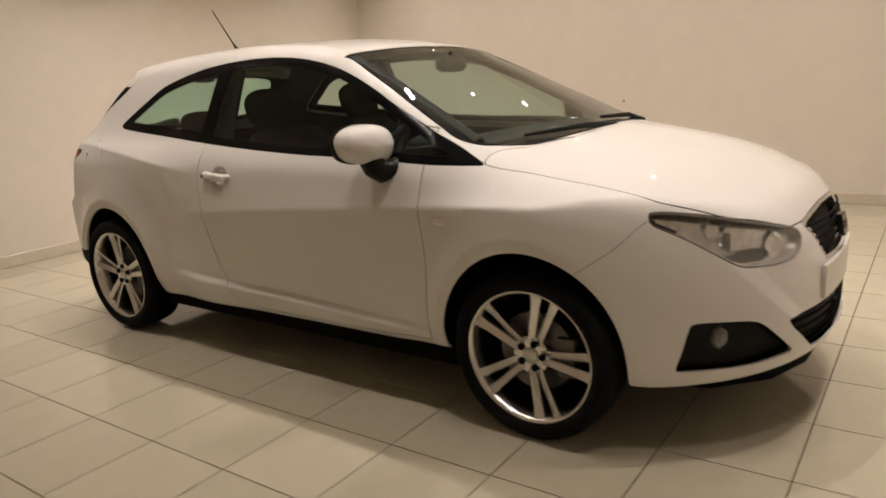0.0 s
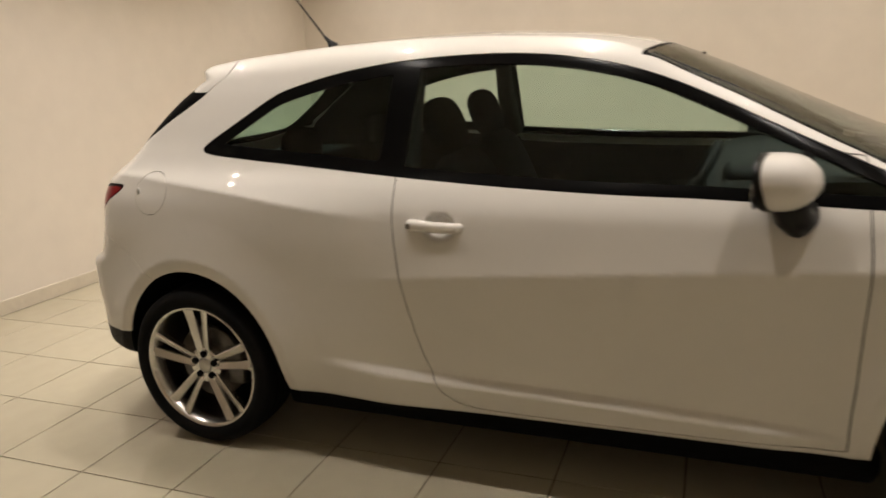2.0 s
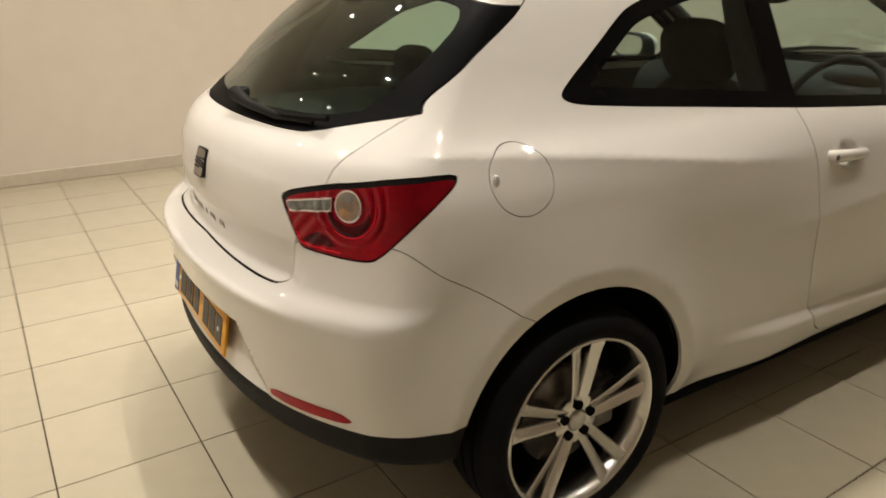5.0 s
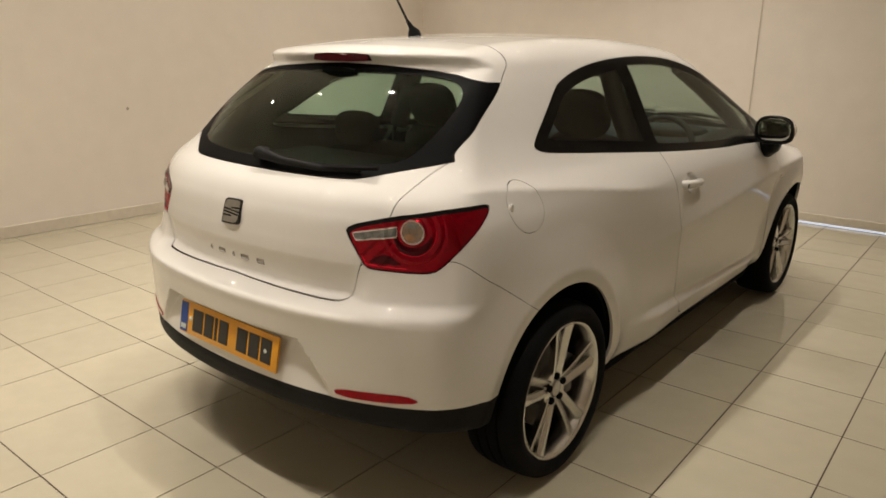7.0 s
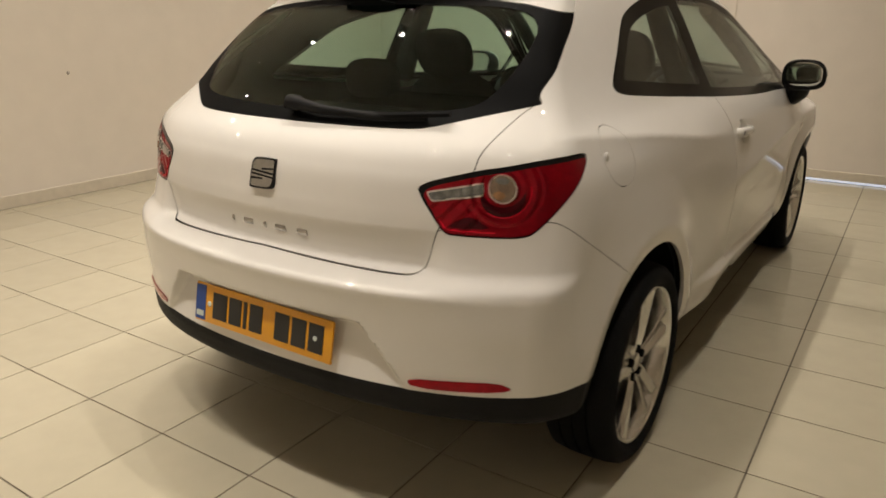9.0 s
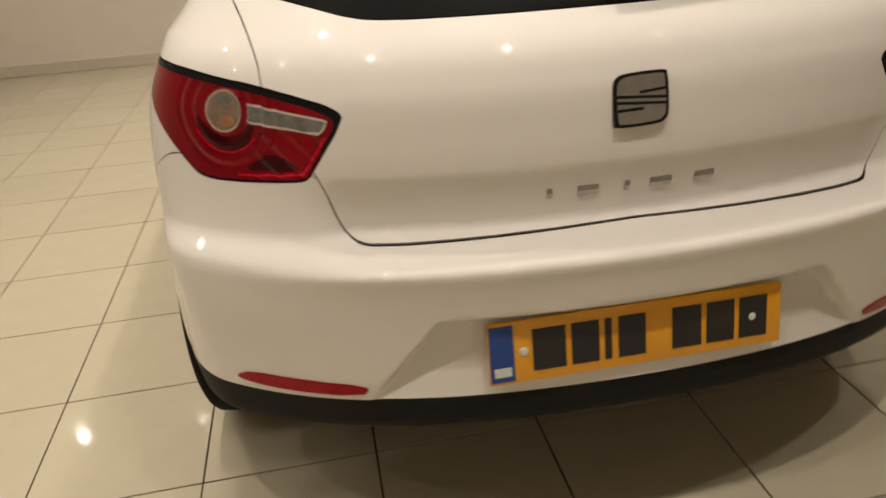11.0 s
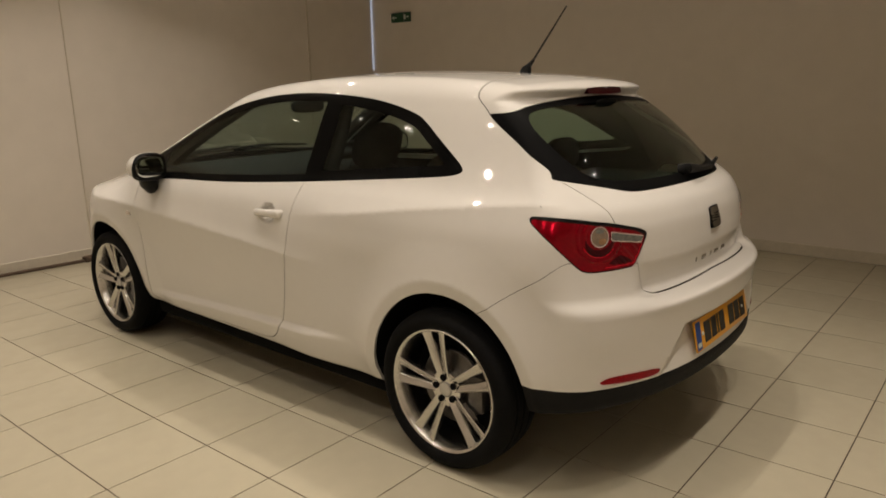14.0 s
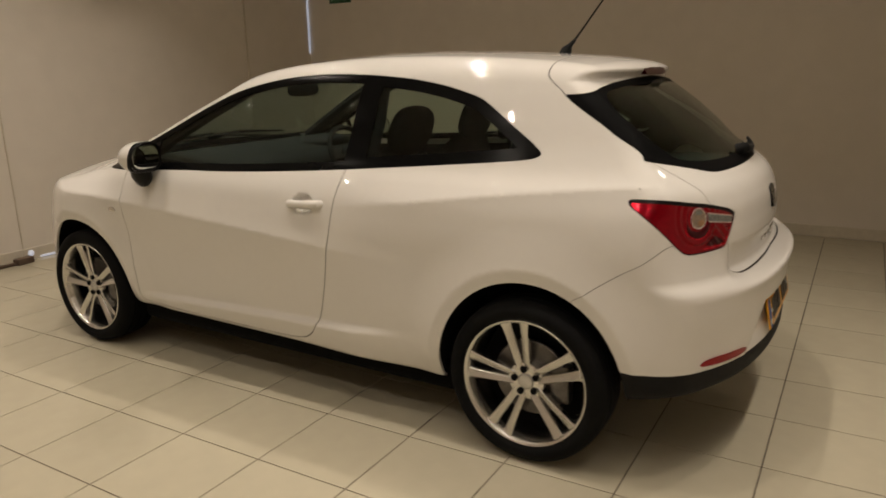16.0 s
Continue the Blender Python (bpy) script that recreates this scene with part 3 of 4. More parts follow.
lamps, surface = take(surface, both(lambda x, a, z: np.maximum(inside(HEADLAMP, x - a, z), 1.2 - x)))
tails, surface = take(surface, both(lambda x, a, z: np.maximum(inside(TAILLAMP, x + a, z), x + 1.2)))
fogs, surface = take(surface, both(lambda x, a, z: np.maximum(inside(FOG, x - a, z), 1.2 - x)), .001)
grille, surface = take(surface, both(lambda x, a, z: np.maximum(inside(GRILLE, a, z), 1.7 - x)), .001)
low_grille, surface = take(surface, both(lambda x, a, z: np.maximum(inside(LOW_GRILLE, a, z), 1.7 - x)), .001)
backlight, surface = take(surface, both(lambda x, a, z: np.maximum(inside(BACKLIGHT, a, z), (x - HATCH_SIDE(z) + .001) * .55)), .001)
hatch, surface = take(surface, both(lambda x, a, z: np.maximum(inside(HATCH, a, z), np.where(z > 1.01, (x - HATCH_SIDE(z)) * .55, x + 1.2))), .0013)
bonnet, surface = take(surface, lambda p: np.maximum(inside(BONNET, p[:, 0], np.abs(p[:, 1])), .70 - p[:, 2]))
doors, surface = take(surface, both(lambda x, a, z: np.maximum(inside(DOOR, x, z), .45 - a)), .0021)
flap, surface = take(surface, lambda p: np.maximum(np.hypot(p[:, 0] + 1.404, (p[:, 2] - .926) * 1.05) - .0765, p[:, 1]), .0010)
rear_bumper, surface = take(surface, both(lambda x, a, z: np.maximum(z - REAR_EDGE(x + a), x + 1.2)), .0011)
front_bumper, surface = take(surface, both(lambda x, a, z: np.maximum(z - FRONT_EDGE(x - a), 1.2 - x)), .0011)
fenders, surface = cut(surface, both(lambda x, a, z: np.maximum(0.8465 + .14 * np.clip((z - .945) / .06, 0, 1) + .17 * step(.942, .948, z) - x, .3 - a)))

side_of = lambda m, left: cut(m, lambda p: -p[:, 1] if left else p[:, 1])[0]
skin("body_shell", surface, PAINT, car, "glossy white roof, pillars, sills and rear quarters", .012)
skin("bonnet", bonnet, PAINT, car)
skin("front_bumper", front_bumper, PAINT, car)
skin("rear_bumper", rear_bumper, PAINT, car)
tailgate = skin("tailgate", hatch, PAINT, car, "white tailgate with roof spoiler")
skin("rear_valance", valance, PLASTIC, car, "black plastic lower bumper edge")
skin("underbody", under, DARK, car)
fuel_flap = skin("fuel_flap", flap, PAINT, car)
nub = np.argmin(np.hypot(flap[0][:, 0] + 1.470, flap[0][:, 2] - .930))
bm = bmesh.new()
blob(bm, flap[0][nub] + flap[1][nub] * .002, (.008, .005, .013), 2.4, 16)
part("flap_tab", bm, PAINT, fuel_flap)
for left in (False, True):
    skin("front_fender", side_of(fenders, left), PAINT, car)
gaps = [np.concatenate([s[0] - s[1] * .0035 for s in seams if len(s[2])]), np.concatenate([s[1] for s in seams if len(s[2])])]
offs = np.cumsum([0] + [len(s[0]) for s in seams if len(s[2])])
skin("panel_seal", (gaps[0], gaps[1], np.concatenate([s[2] + o for s, o in zip([s for s in seams if len(s[2])], offs)])), GAP, car, depth=.001)
skin("inner_trim", surface, DASH, car, "dark cabin lining behind the body", depth=.002, inset=.030)
roof_inner = cut(surface, lambda p: np.maximum(np.maximum(1.30 - p[:, 2], np.abs(p[:, 0] + .5) - .80), np.abs(p[:, 1]) - .50))[0]
skin("headlining", roof_inner, LINING, car, depth=.004, inset=.036)

# doors with their windows and trim
for left in (False, True):
    sign = 1 if left else -1
    door = skin("door", side_of(doors, left), PAINT, car, depth=.018)
    skin("door_lining", side_of(doors, left), DASH, door, depth=.002, inset=.055)
    frame_line = lambda d: both(lambda x, a, z: inside(WINDOW, x, z) + d)
    pane, ring = cut(side_of(daylight, left), frame_line(.030))
    skin("window_trim", ring, FRIT, car, "gloss black window surround", .010)
    # the black pillar leans forward towards its foot
    pillar, pane = cut(pane, both(lambda x, a, z: np.abs(x + .462 - .02 * (z - 1.2)) - .048))
    rear_pane, front_pane = cut(pane, both(lambda x, a, z: x + .5))
    skin("pillar_cover", pillar, FRIT, car, "gloss black pillar between the windows", .010)
    ring2, front_pane = cut(front_pane, both(lambda x, a, z: np.abs(x - .70) - .014))
    skin("quarter_bar", ring2, BLACK, door, depth=.010)
    skin("side_window", front_pane, GLASS, door, "lightly tinted door glass", .004, True)
    # wide dark band printed on the rear pane's edge
    seen, band = cut(rear_pane, frame_line(.040))
    skin("window_band", band, FRIT, car, depth=.004)
    skin("quarter_window", seen, GLASS, car, "tinted rear quarter glass", .004, True)

pane, ring = cut(screen, lambda p: inside(SCREEN, p[:, 0], np.abs(p[:, 1])) + .010)
skin("windscreen", pane, GLASS, car, "clear windscreen with a grey top band", .004, True)
skin("windscreen_edge", ring, FRIT_DULL, car, depth=.006)
CLEAR = smooth_loop([(-.02, 1.29), (0, 1.29), (.32, 1.286), (.46, 1.275), (.52, 1.25), (.545, 1.205), (.538, 1.131), (.508, 1.067), (.467, 1.046), (.358, 1.035), (.17, 1.029), (0, 1.027), (-.02, 1.027)], 1)
pane, ring = cut(backlight, both(lambda x, a, z: inside(CLEAR, a, z)))
skin("rear_window", pane, GREEN_GLASS, tailgate, "tinted heated rear glass", .004, True)
skin("rear_window_edge", ring, FRIT_DULL, tailgate, depth=.006)

# lamps
def lamp_relief(p):
    """How deep the tail lamp's lens is pressed in: rings round the indicator and a ramp towards the rear edge."""
    u, z = p[:, 0] + np.abs(p[:, 1]), p[:, 2]
    r = np.hypot((u + 1.116) * .72, z - .888)
    rings = .0016 * np.cos((r - .040) * 2 * np.pi / .024) * step(.026, .036, r) * (1 - step(.088, .100, r))
    ramp = .0022 * np.cos((u * .8 - z * 1.1) * 2 * np.pi / .045) * step(-1.16, -1.21, u) * step(.868, .855, z)
    edge = np.clip(-inside(TAILLAMP, u, z) / .014, 0, 1)
    return (rings + ramp) * edge * edge * (3 - 2 * edge)


for left in (False, True):
    one = side_of(tails, left)
    lens, ring = cut(one, both(lambda x, a, z: inside(TAILLAMP, x + a, z) + .0035 + .0065 * step(-.010, .012, z - .905 - .14 * (x + a + 1.1)) + .004 * step(-1.30, -1.36, x + a)))
    tail = skin("tail_lamp", relief(lens, lamp_relief), RED, car, "red rear lamp cluster with clear reversing strip", .02)
    top, low = cut(ring, both(lambda x, a, z: np.minimum(.90 + .14 * (x + a + 1.1) - z, x + a + 1.325)))
    skin("lamp_edge", top, BLACK, tail, depth=.012)
    skin("lens_rim", low, DARK_RED, tail, depth=.012)
    # the lens is pressed into rings round the indicator, a ramp under the strip and a raised edge
    lens = relief(lens, lamp_relief)
    strip = smooth_loop([(-1.174, .903), (-1.178, .901), (-1.30, .884), (-1.341, .878), (-1.345, .874), (-1.333, .857), (-1.328, .855), (-1.20, .869), (-1.178, .872), (-1.174, .875)], 1)
    piece = cut(lens, both(lambda x, a, z: inside(strip, x + a, z)))[0]
    clear = skin("reversing_lens", piece, CHROME, tail, "clear reversing lamp strip", .003, inset=-.0035)
    piece = cut(lens, both(lambda x, a, z: inside(strip, x + a, z) + .0035))[0]
    skin("smoked_pane", piece, SMOKE, clear, depth=.002, inset=-.0050)
    round_lamp = lambda x, a, z: np.hypot((x + a + 1.116) * .72, z - .888)
    within = lambda d: (lambda x, a, z: inside(TAILLAMP, x + a, z) + d)
    for r, mat, name, lift in ((.0318, CHROME, "indicator_ring", -.0035), (.0288, AMBER_LENS, "indicator_lens", -.0050)):
        piece = cut(lens, both(lambda x, a, z: np.maximum(round_lamp(x, a, z) - r, within(.010)(x, a, z))))[0]
        skin(name, piece, mat, tail, depth=.003, inset=lift)
    # the smoked cap at the top paints a dark window reflection in the bowl
    for u, v, ru, rv, mat, name in ((-1.128, .874, .020, .0105, AMBER_BULB, "amber_bulb"), (-1.116, .905, .022, .0075, SMOKE, "painted_reflection")):
        piece = cut(lens, both(lambda x, a, z: np.maximum(np.hypot((x + a - u) / ru, (z - v) / rv) - 1, round_lamp(x, a, z) - .026)))[0]
        skin(name, piece, mat, tail, depth=.002, inset=-.0062)
    # the lens's dark reflections painted in darker red: a crescent under the indicator and a wedge at the lower edge
    piece = cut(lens, both(lambda x, a, z: np.maximum(np.maximum(np.abs(round_lamp(x, a, z) - .0500) - .0135 * (1 - np.clip((z - .83) / .055, 0, 1)), z - .880), within(.014)(x, a, z))))[0]
    skin("lens_shading", largest(piece), DARK_RED, tail, depth=.003, inset=-.0008)
    dark = smooth_loop([(-1.150, .7975), (-1.275, .7965), (-1.285, .801), (-1.255, .815), (-1.215, .826), (-1.185, .812)], 1)
    piece = cut(lens, both(lambda x, a, z: inside(dark, x + a, z)))[0]
    skin("lens_shading", largest(piece), DARK_RED, tail, depth=.003, inset=-.0008)
    # ribs with their highlights painted in brighter red: round the crescent, and along the rear and lower edge
    piece = cut(lens, both(lambda x, a, z: np.maximum(np.maximum(np.abs(round_lamp(x, a, z) - .0640) - .0016, z - .868 - .30 * (x + a + 1.116)), within(.012)(x, a, z))))[0]
    skin("lens_rib", largest(piece), RED_HIGHLIGHT, tail, depth=.003, inset=-.0016)
    piece = cut(lens, both(lambda x, a, z: np.maximum(np.abs(inside(TAILLAMP, x + a, z) + .0115) - .0018, np.maximum(z - .852, x + a + 1.14))))[0]
    skin("lens_rib", largest(piece), RED_HIGHLIGHT, tail, depth=.003, inset=-.0016)
    reflector = smooth_loop([(-1.435, .436), (-1.26, .442), (-1.144, .443), (-1.10, .430), (-1.10, .423), (-1.2, .417), (-1.42, .414)], 1)
    piece = cut(side_of(rear_bumper, left), both(lambda x, a, z: inside(reflector, x + a, z)))[0]
    skin("rear_reflector", piece, RED, car, "slim red bumper reflector", .004, inset=-.003)

    one = side_of(lamps, left)
    cover, ring = cut(one, both(lambda x, a, z: inside(HEADLAMP, x - a, z) + .003))
    head = skin("headlamp", ring, SILVER, car, "clear wraparound headlamp with chrome inside", .03)
    skin("lamp_cover", cover, LENS, head, depth=.003, back=True)
    skin("lamp_bowl", cover, BOWL, head, depth=.002, inset=.026)
    brow = cut(cover, both(lambda x, a, z: np.maximum(-.007 - .009 * step(1.5, 1.1, x - a) - inside(HEADLAMP, x - a, z), .715 - .06 * (x - a - 1.2) - z)))[0]
    skin("lamp_brow", brow, PLASTIC, head, depth=.004, inset=.014)
    # a dark oval patch low in the middle of the bowl
    dip = cut(cover, both(lambda x, a, z: np.maximum(np.hypot((x - a - 1.31) / .12, (z - .632) / .026) - 1, inside(HEADLAMP, x - a, z) + .012)))[0]
    skin("lamp_dark_patch", dip, SMOKE, head, depth=.003, inset=.020)
    sign = 1 if left else -1
    for (lx, ly, lz, r) in ((1.742, .600, .722, .030), (1.790, .560, .690, .046), (1.885, .455, .655, .038)):
        bm = bmesh.new()
        m = Matrix.Translation((lx - .012, sign * (ly - .012), lz)) @ Matrix.Rotation(radians(-90 + 22 * sign), 4, "Z")
        lathe(bm, [(.003, -.008), (r * .35, -.010), (r * .7, .004), (r, .024), (r + .004, .026), (r + .004, .004)], 28, m)
        bowl = part("lamp_reflector", bm, CHROME, head)
        bm = bmesh.new()
        blob(bm, (0, .004, 0), (r * .30, .010, r * .30), 2.2, 14, m)
        part("bulb_cap", bm, SMOKE, bowl)
    bm = bmesh.new()
    box(bm, (1.782, sign * .590 - .004, .650), (1.806, sign * .590 + .004, .715))
    part("lamp_divider", bm, LETTER, head, bevel=.003)

    one = side_of(fogs, left)
    skin("fog_recess", one, PLASTIC, car, "black fog lamp surround", .002, inset=.035)
    bm = bmesh.new()
    m = Matrix.Translation((1.795, sign * .585, .386)) @ Matrix.Rotation(radians(-90 + 28 * sign), 4, "Z")
    lathe(bm, [(.0, .010), (.022, .008), (.038, .001), (.042, .004), (.047, -.006), (.047, -.05)], 32, m)
    part("fog_lamp", bm, SMOKE, car, "round smoked fog lamp")

skin("grille_recess", grille, PLASTIC, car, "black upper grille", .002, inset=.030)
skin("lower_grille", low_grille, PLASTIC, car, "black lower grille", .002, inset=.045)
grille_edge = cut(grille, both(lambda x, a, z: -inside(GRILLE, a, z) - .012))[0]
skin("grille_frame", grille_edge, CHROME, car, "thin chrome grille frame", .012)
for k in range(5):
    half = .205 + .020 * k
    bm = bmesh.new()
    tube(bm, [(NOSE(.59 + .024 * k) - .016 - .33 * y * y - .7 * y ** 4, y, .59 + .024 * k) for y in np.linspace(-half, half, 13)], [.0045] * 13, 6)
    part("grille_bar", bm, DARK, car)
for k in range(4):
    half = .335 + .028 * k
    bm = bmesh.new()
    tube(bm, [(NOSE(.315 + .028 * k) - .02 - .33 * y * y - .7 * y ** 4, y, .315 + .028 * k) for y in np.linspace(-half, half, 15)], [.005] * 15, 6)
    part("grille_bar", bm, DARK, car)


def badge(name, x, z, lean, parent, size=.5):
    """A rounded tile with a dark rim and silver slashes, facing the car's rear when size is positive."""
    s = -1 if size > 0 else 1
    w, h = .044, .041
    loop = smooth_loop([(-w, -h * .55), (-w * .85, -h * .86), (-w * .5, -h * .97), (w * .90, -h), (w, -h * .88), (w, h * .55), (w * .85, h * .86), (w * .5, h * .97), (-w * .90, h), (-w, h * .88)], 2)
    m = Matrix.Translation((x, 0, z)) @ Matrix.Rotation(lean, 4, "Y")
    bm = bmesh.new()
    prism(bm, loop, -.012, .006, lambda u, v, d: m @ Vector((s * d, u, v)))
    base = part(name, bm, BLACK, parent, "dark badge with plain silver shapes")
    bm = bmesh.new()
    prism(bm, loop * .88, .004, .0075, lambda u, v, e: m @ Vector((s * e, u, v)))
    part("badge_face", bm, BADGE, base, "grey chrome badge face")
    for v0, v1, left, right in ((.000, .006, -.039, .039), (-.009, -.003, -.039, .039), (.013, .010, -.039, .002), (-.014, -.015, -.002, .039)):
        bm = bmesh.new()
        prism(bm, [(left, v0 - .0022), (right, v1 - .0022), (right, v1 + .0022), (left, v0 + .0022)], .006, .0092, lambda u, v, e: m @ Vector((s * e, u, v)))
        part("badge_slash", bm, BLACK, base)
    return base


badge("rear_badge", -1.872, .875, radians(16), tailgate)
badge("front_badge", 2.030, .640, radians(-10), car, -1)


def tail_x(y, z):
    """Where the tailgate's skin lies at y and z."""
    x = np.linspace(-2.1, -1.5, 3001)
    return float(x[np.argmax(body(x, 0 * x + y, 0 * x + z) < 0)])


for y, w in ((.139, .010), (.076, .040), (.012, .010), (-.045, .044), (-.12, .040)):
    # a low domed bar: steep lower half, gently sloped upper half
    profile = [(-.003, .0085), (.0008, .0085), (.0024, .0050), (.0032, .0), (.0028, -.0045), (.0008, -.0085), (-.003, -.0085)]
    foot, head = tail_x(y, .7285), tail_x(y, .7455)
    bm = bmesh.new()
    prism(bm, profile, y - w * .42, y + w * .42, lambda u, v, t: Vector(((foot + head) / 2 + (head - foot) * v / .017 - u, t, .737 + v)))
    part("chrome_letter_bar", bm, LETTER, tailgate, "plain chrome bar of the model name", smooth=False)

# number plates
bm = bmesh.new()
pm = Matrix.Translation((-1.9265, 0, .487)) @ Matrix.Rotation(radians(11), 4, "Y")
box(bm, (-.004, -.26, -.0555), (.004, .26, .0555), pm)
plate = part("rear_plate", bm, YELLOW, car, "yellow rear number plate with plain dark bars", .0025)
bm = bmesh.new()
box(bm, (-.0052, .217, -.050), (-.003, .258, .050), pm)
part("blue_band", bm, BLUE, plate)
bm = bmesh.new()
box(bm, (-.0062, .223, -.040), (-.004, .252, -.024), pm)
part("pale_mark", bm, PALE, plate)
for a, b in ((.185, .128), (.118, .070), (.060, .048), (.036, -.012), (-.060, -.112), (-.122, -.172), (-.182, -.232)):
    bm = bmesh.new()
    box(bm, (-.0058, b, -.037), (-.003, a, .037), pm)
    part("dark_bar", bm, INK, plate)
for y in (.200, -.205):
    bm = bmesh.new()
    lathe(bm, [(.0, -.008), (.006, -.007), (.008, -.004)], 14, pm @ Matrix.Translation((0, y, 0)) @ Matrix.Rotation(radians(-90), 4, "Z") @ Matrix.Translation((0, 0, 0)))
    part("plate_screw", bm, PALE, plate)
bm = bmesh.new()
bow = lambda y: 2.041 - .26 * y * y
prism(bm, [(bow(y), y) for y in np.linspace(-.26, .26, 11)] + [(bow(y) - .012, y) for y in np.linspace(.26, -.26, 11)], .442, .553, lambda u, v, d: Vector((u, v, d)))
part("front_plate", bm, WHITE_PLATE, car, "white front number plate")

# stop lamp in the spoiler, wiper, aerial, exhaust
bm = bmesh.new()
prism(bm, smooth_loop([(-.13, -.014), (.13, -.014), (.136, .0), (.13, .014), (-.13, .014), (-.136, .0)], 1), -.03, .008,
      lambda u, v, d: Vector((-1.412 + .25 * u * u - d + .25 * v, u, 1.333 + v)))
part("stop_lamp", bm, DARK_RED, tailgate, "dark red high stop lamp")
bm = bmesh.new()
prism(bm, smooth_loop([(-.075, -.02), (.075, -.02), (.085, .018), (-.085, .018)], 1), .0, .012, lambda u, v, d: Vector((-1.412 - d * .6 - v, u, 1.285 + v * .9)))
part("stop_lamp_cover", bm, BLACK, tailgate)
bm = bmesh.new()
tube(bm, [(-1.735, .0, 1.038), (-1.765, .0, 1.045), (-1.768, -.12, 1.033), (-1.752, -.27, 1.025), (-1.715, -.40, 1.025)], [.022, .020, .012, .010, .006], 10)
wiper = part("rear_wiper", bm, PLASTIC, tailgate, "black rear wiper arm")
bm = bmesh.new()
tube(bm, [(-1.705, -.46, 1.039), (-1.745, -.30, 1.029), (-1.765, -.10, 1.029), (-1.765, .02, 1.033)], [.007, .009, .009, .007], 6)
part("wiper_blade", bm, RUBBER, wiper)
bm = bmesh.new()
tube(bm, [(-1.035, 0, 1.395), (-1.045, 0, 1.425), (-1.058, 0, 1.440), (-1.08, 0, 1.462)], [.030, .022, .010, .006], 12)
aerial = part("aerial", bm, PLASTIC, car, "black roof aerial")
bm = bmesh.new()
tube(bm, [(-1.077, 0, 1.459), (-1.14, 0, 1.541), (-1.235, 0, 1.665)], [.0045, .0038, .0028], 8)
part("aerial_rod", bm, PLASTIC, aerial)
bm = bmesh.new()
lathe(bm, [(.026, .0), (.030, .0), (.030, .16), (.026, .16)], 24, Matrix.Translation((-1.80, .44, .318)) @ Matrix.Rotation(radians(-90), 4, "Z"))
part("exhaust_pipe", bm, STEEL, car, "dark steel exhaust pipe")
bm = bmesh.new()
box(bm, (-1.72, -.52, .225), (-1.30, .52, .33))
part("rear_undertray", bm, DARK, car, bevel=.05)
bm = bmesh.new()
box(bm, (-.93, -.74, .155), (.93, .74, .265))
part("floor_pan", bm, DARK, car, bevel=.03)
bm = bmesh.new()
prism(bm, [(1.60, .60), (1.75, .56), (1.90, .40), (1.97, .2), (1.98, 0), (1.97, -.2), (1.90, -.40), (1.75, -.56), (1.60, -.60)], .19, .30, lambda u, v, d: Vector((u, v, d)))
part("front_lip", bm, DARK, car)
# cowl and front wipers under the screen's foot
bm = bmesh.new()
prism(bm, [(1.05, .62), (1.12, .53), (1.19, .36), (1.23, 0), (1.19, -.36), (1.12, -.53), (1.05, -.62), (.99, -.58), (1.06, -.47), (1.13, -.30), (1.16, 0), (1.13, .30), (1.06, .47), (.99, .58)],
      0.94, .970, lambda u, v, d: Vector((u, v, d + .015 * (1 - abs(v) / .6))))
part("cowl", bm, PLASTIC, car)
for y0, y1 in ((.50, -.02), (-.02, -.50)):
    bm = bmesh.new()
    tube(bm, [(1.21 - .32 * y0 * y0, y0, .990 - .10 * y0 * y0), (1.19 - .30 * (y0 * .6) ** 2, (y0 + y1) / 2, 1.010), (1.15 - .32 * y1 * y1, y1, 1.022 - .05 * abs(y1))], [.014, .010, .006], 8)
    part("front_wiper", bm, PLASTIC, car, "black front wiper")

# handles, side repeaters, mirrors
def inner(x, d):
    """The black housing reaches further forward at the mirror's inner end."""
    return .085 * max(-d - .25, 0) * (1 - min(max((x - .61) / .113, 0), 1)) * min(max((x - .597) / .010, 0), 1)


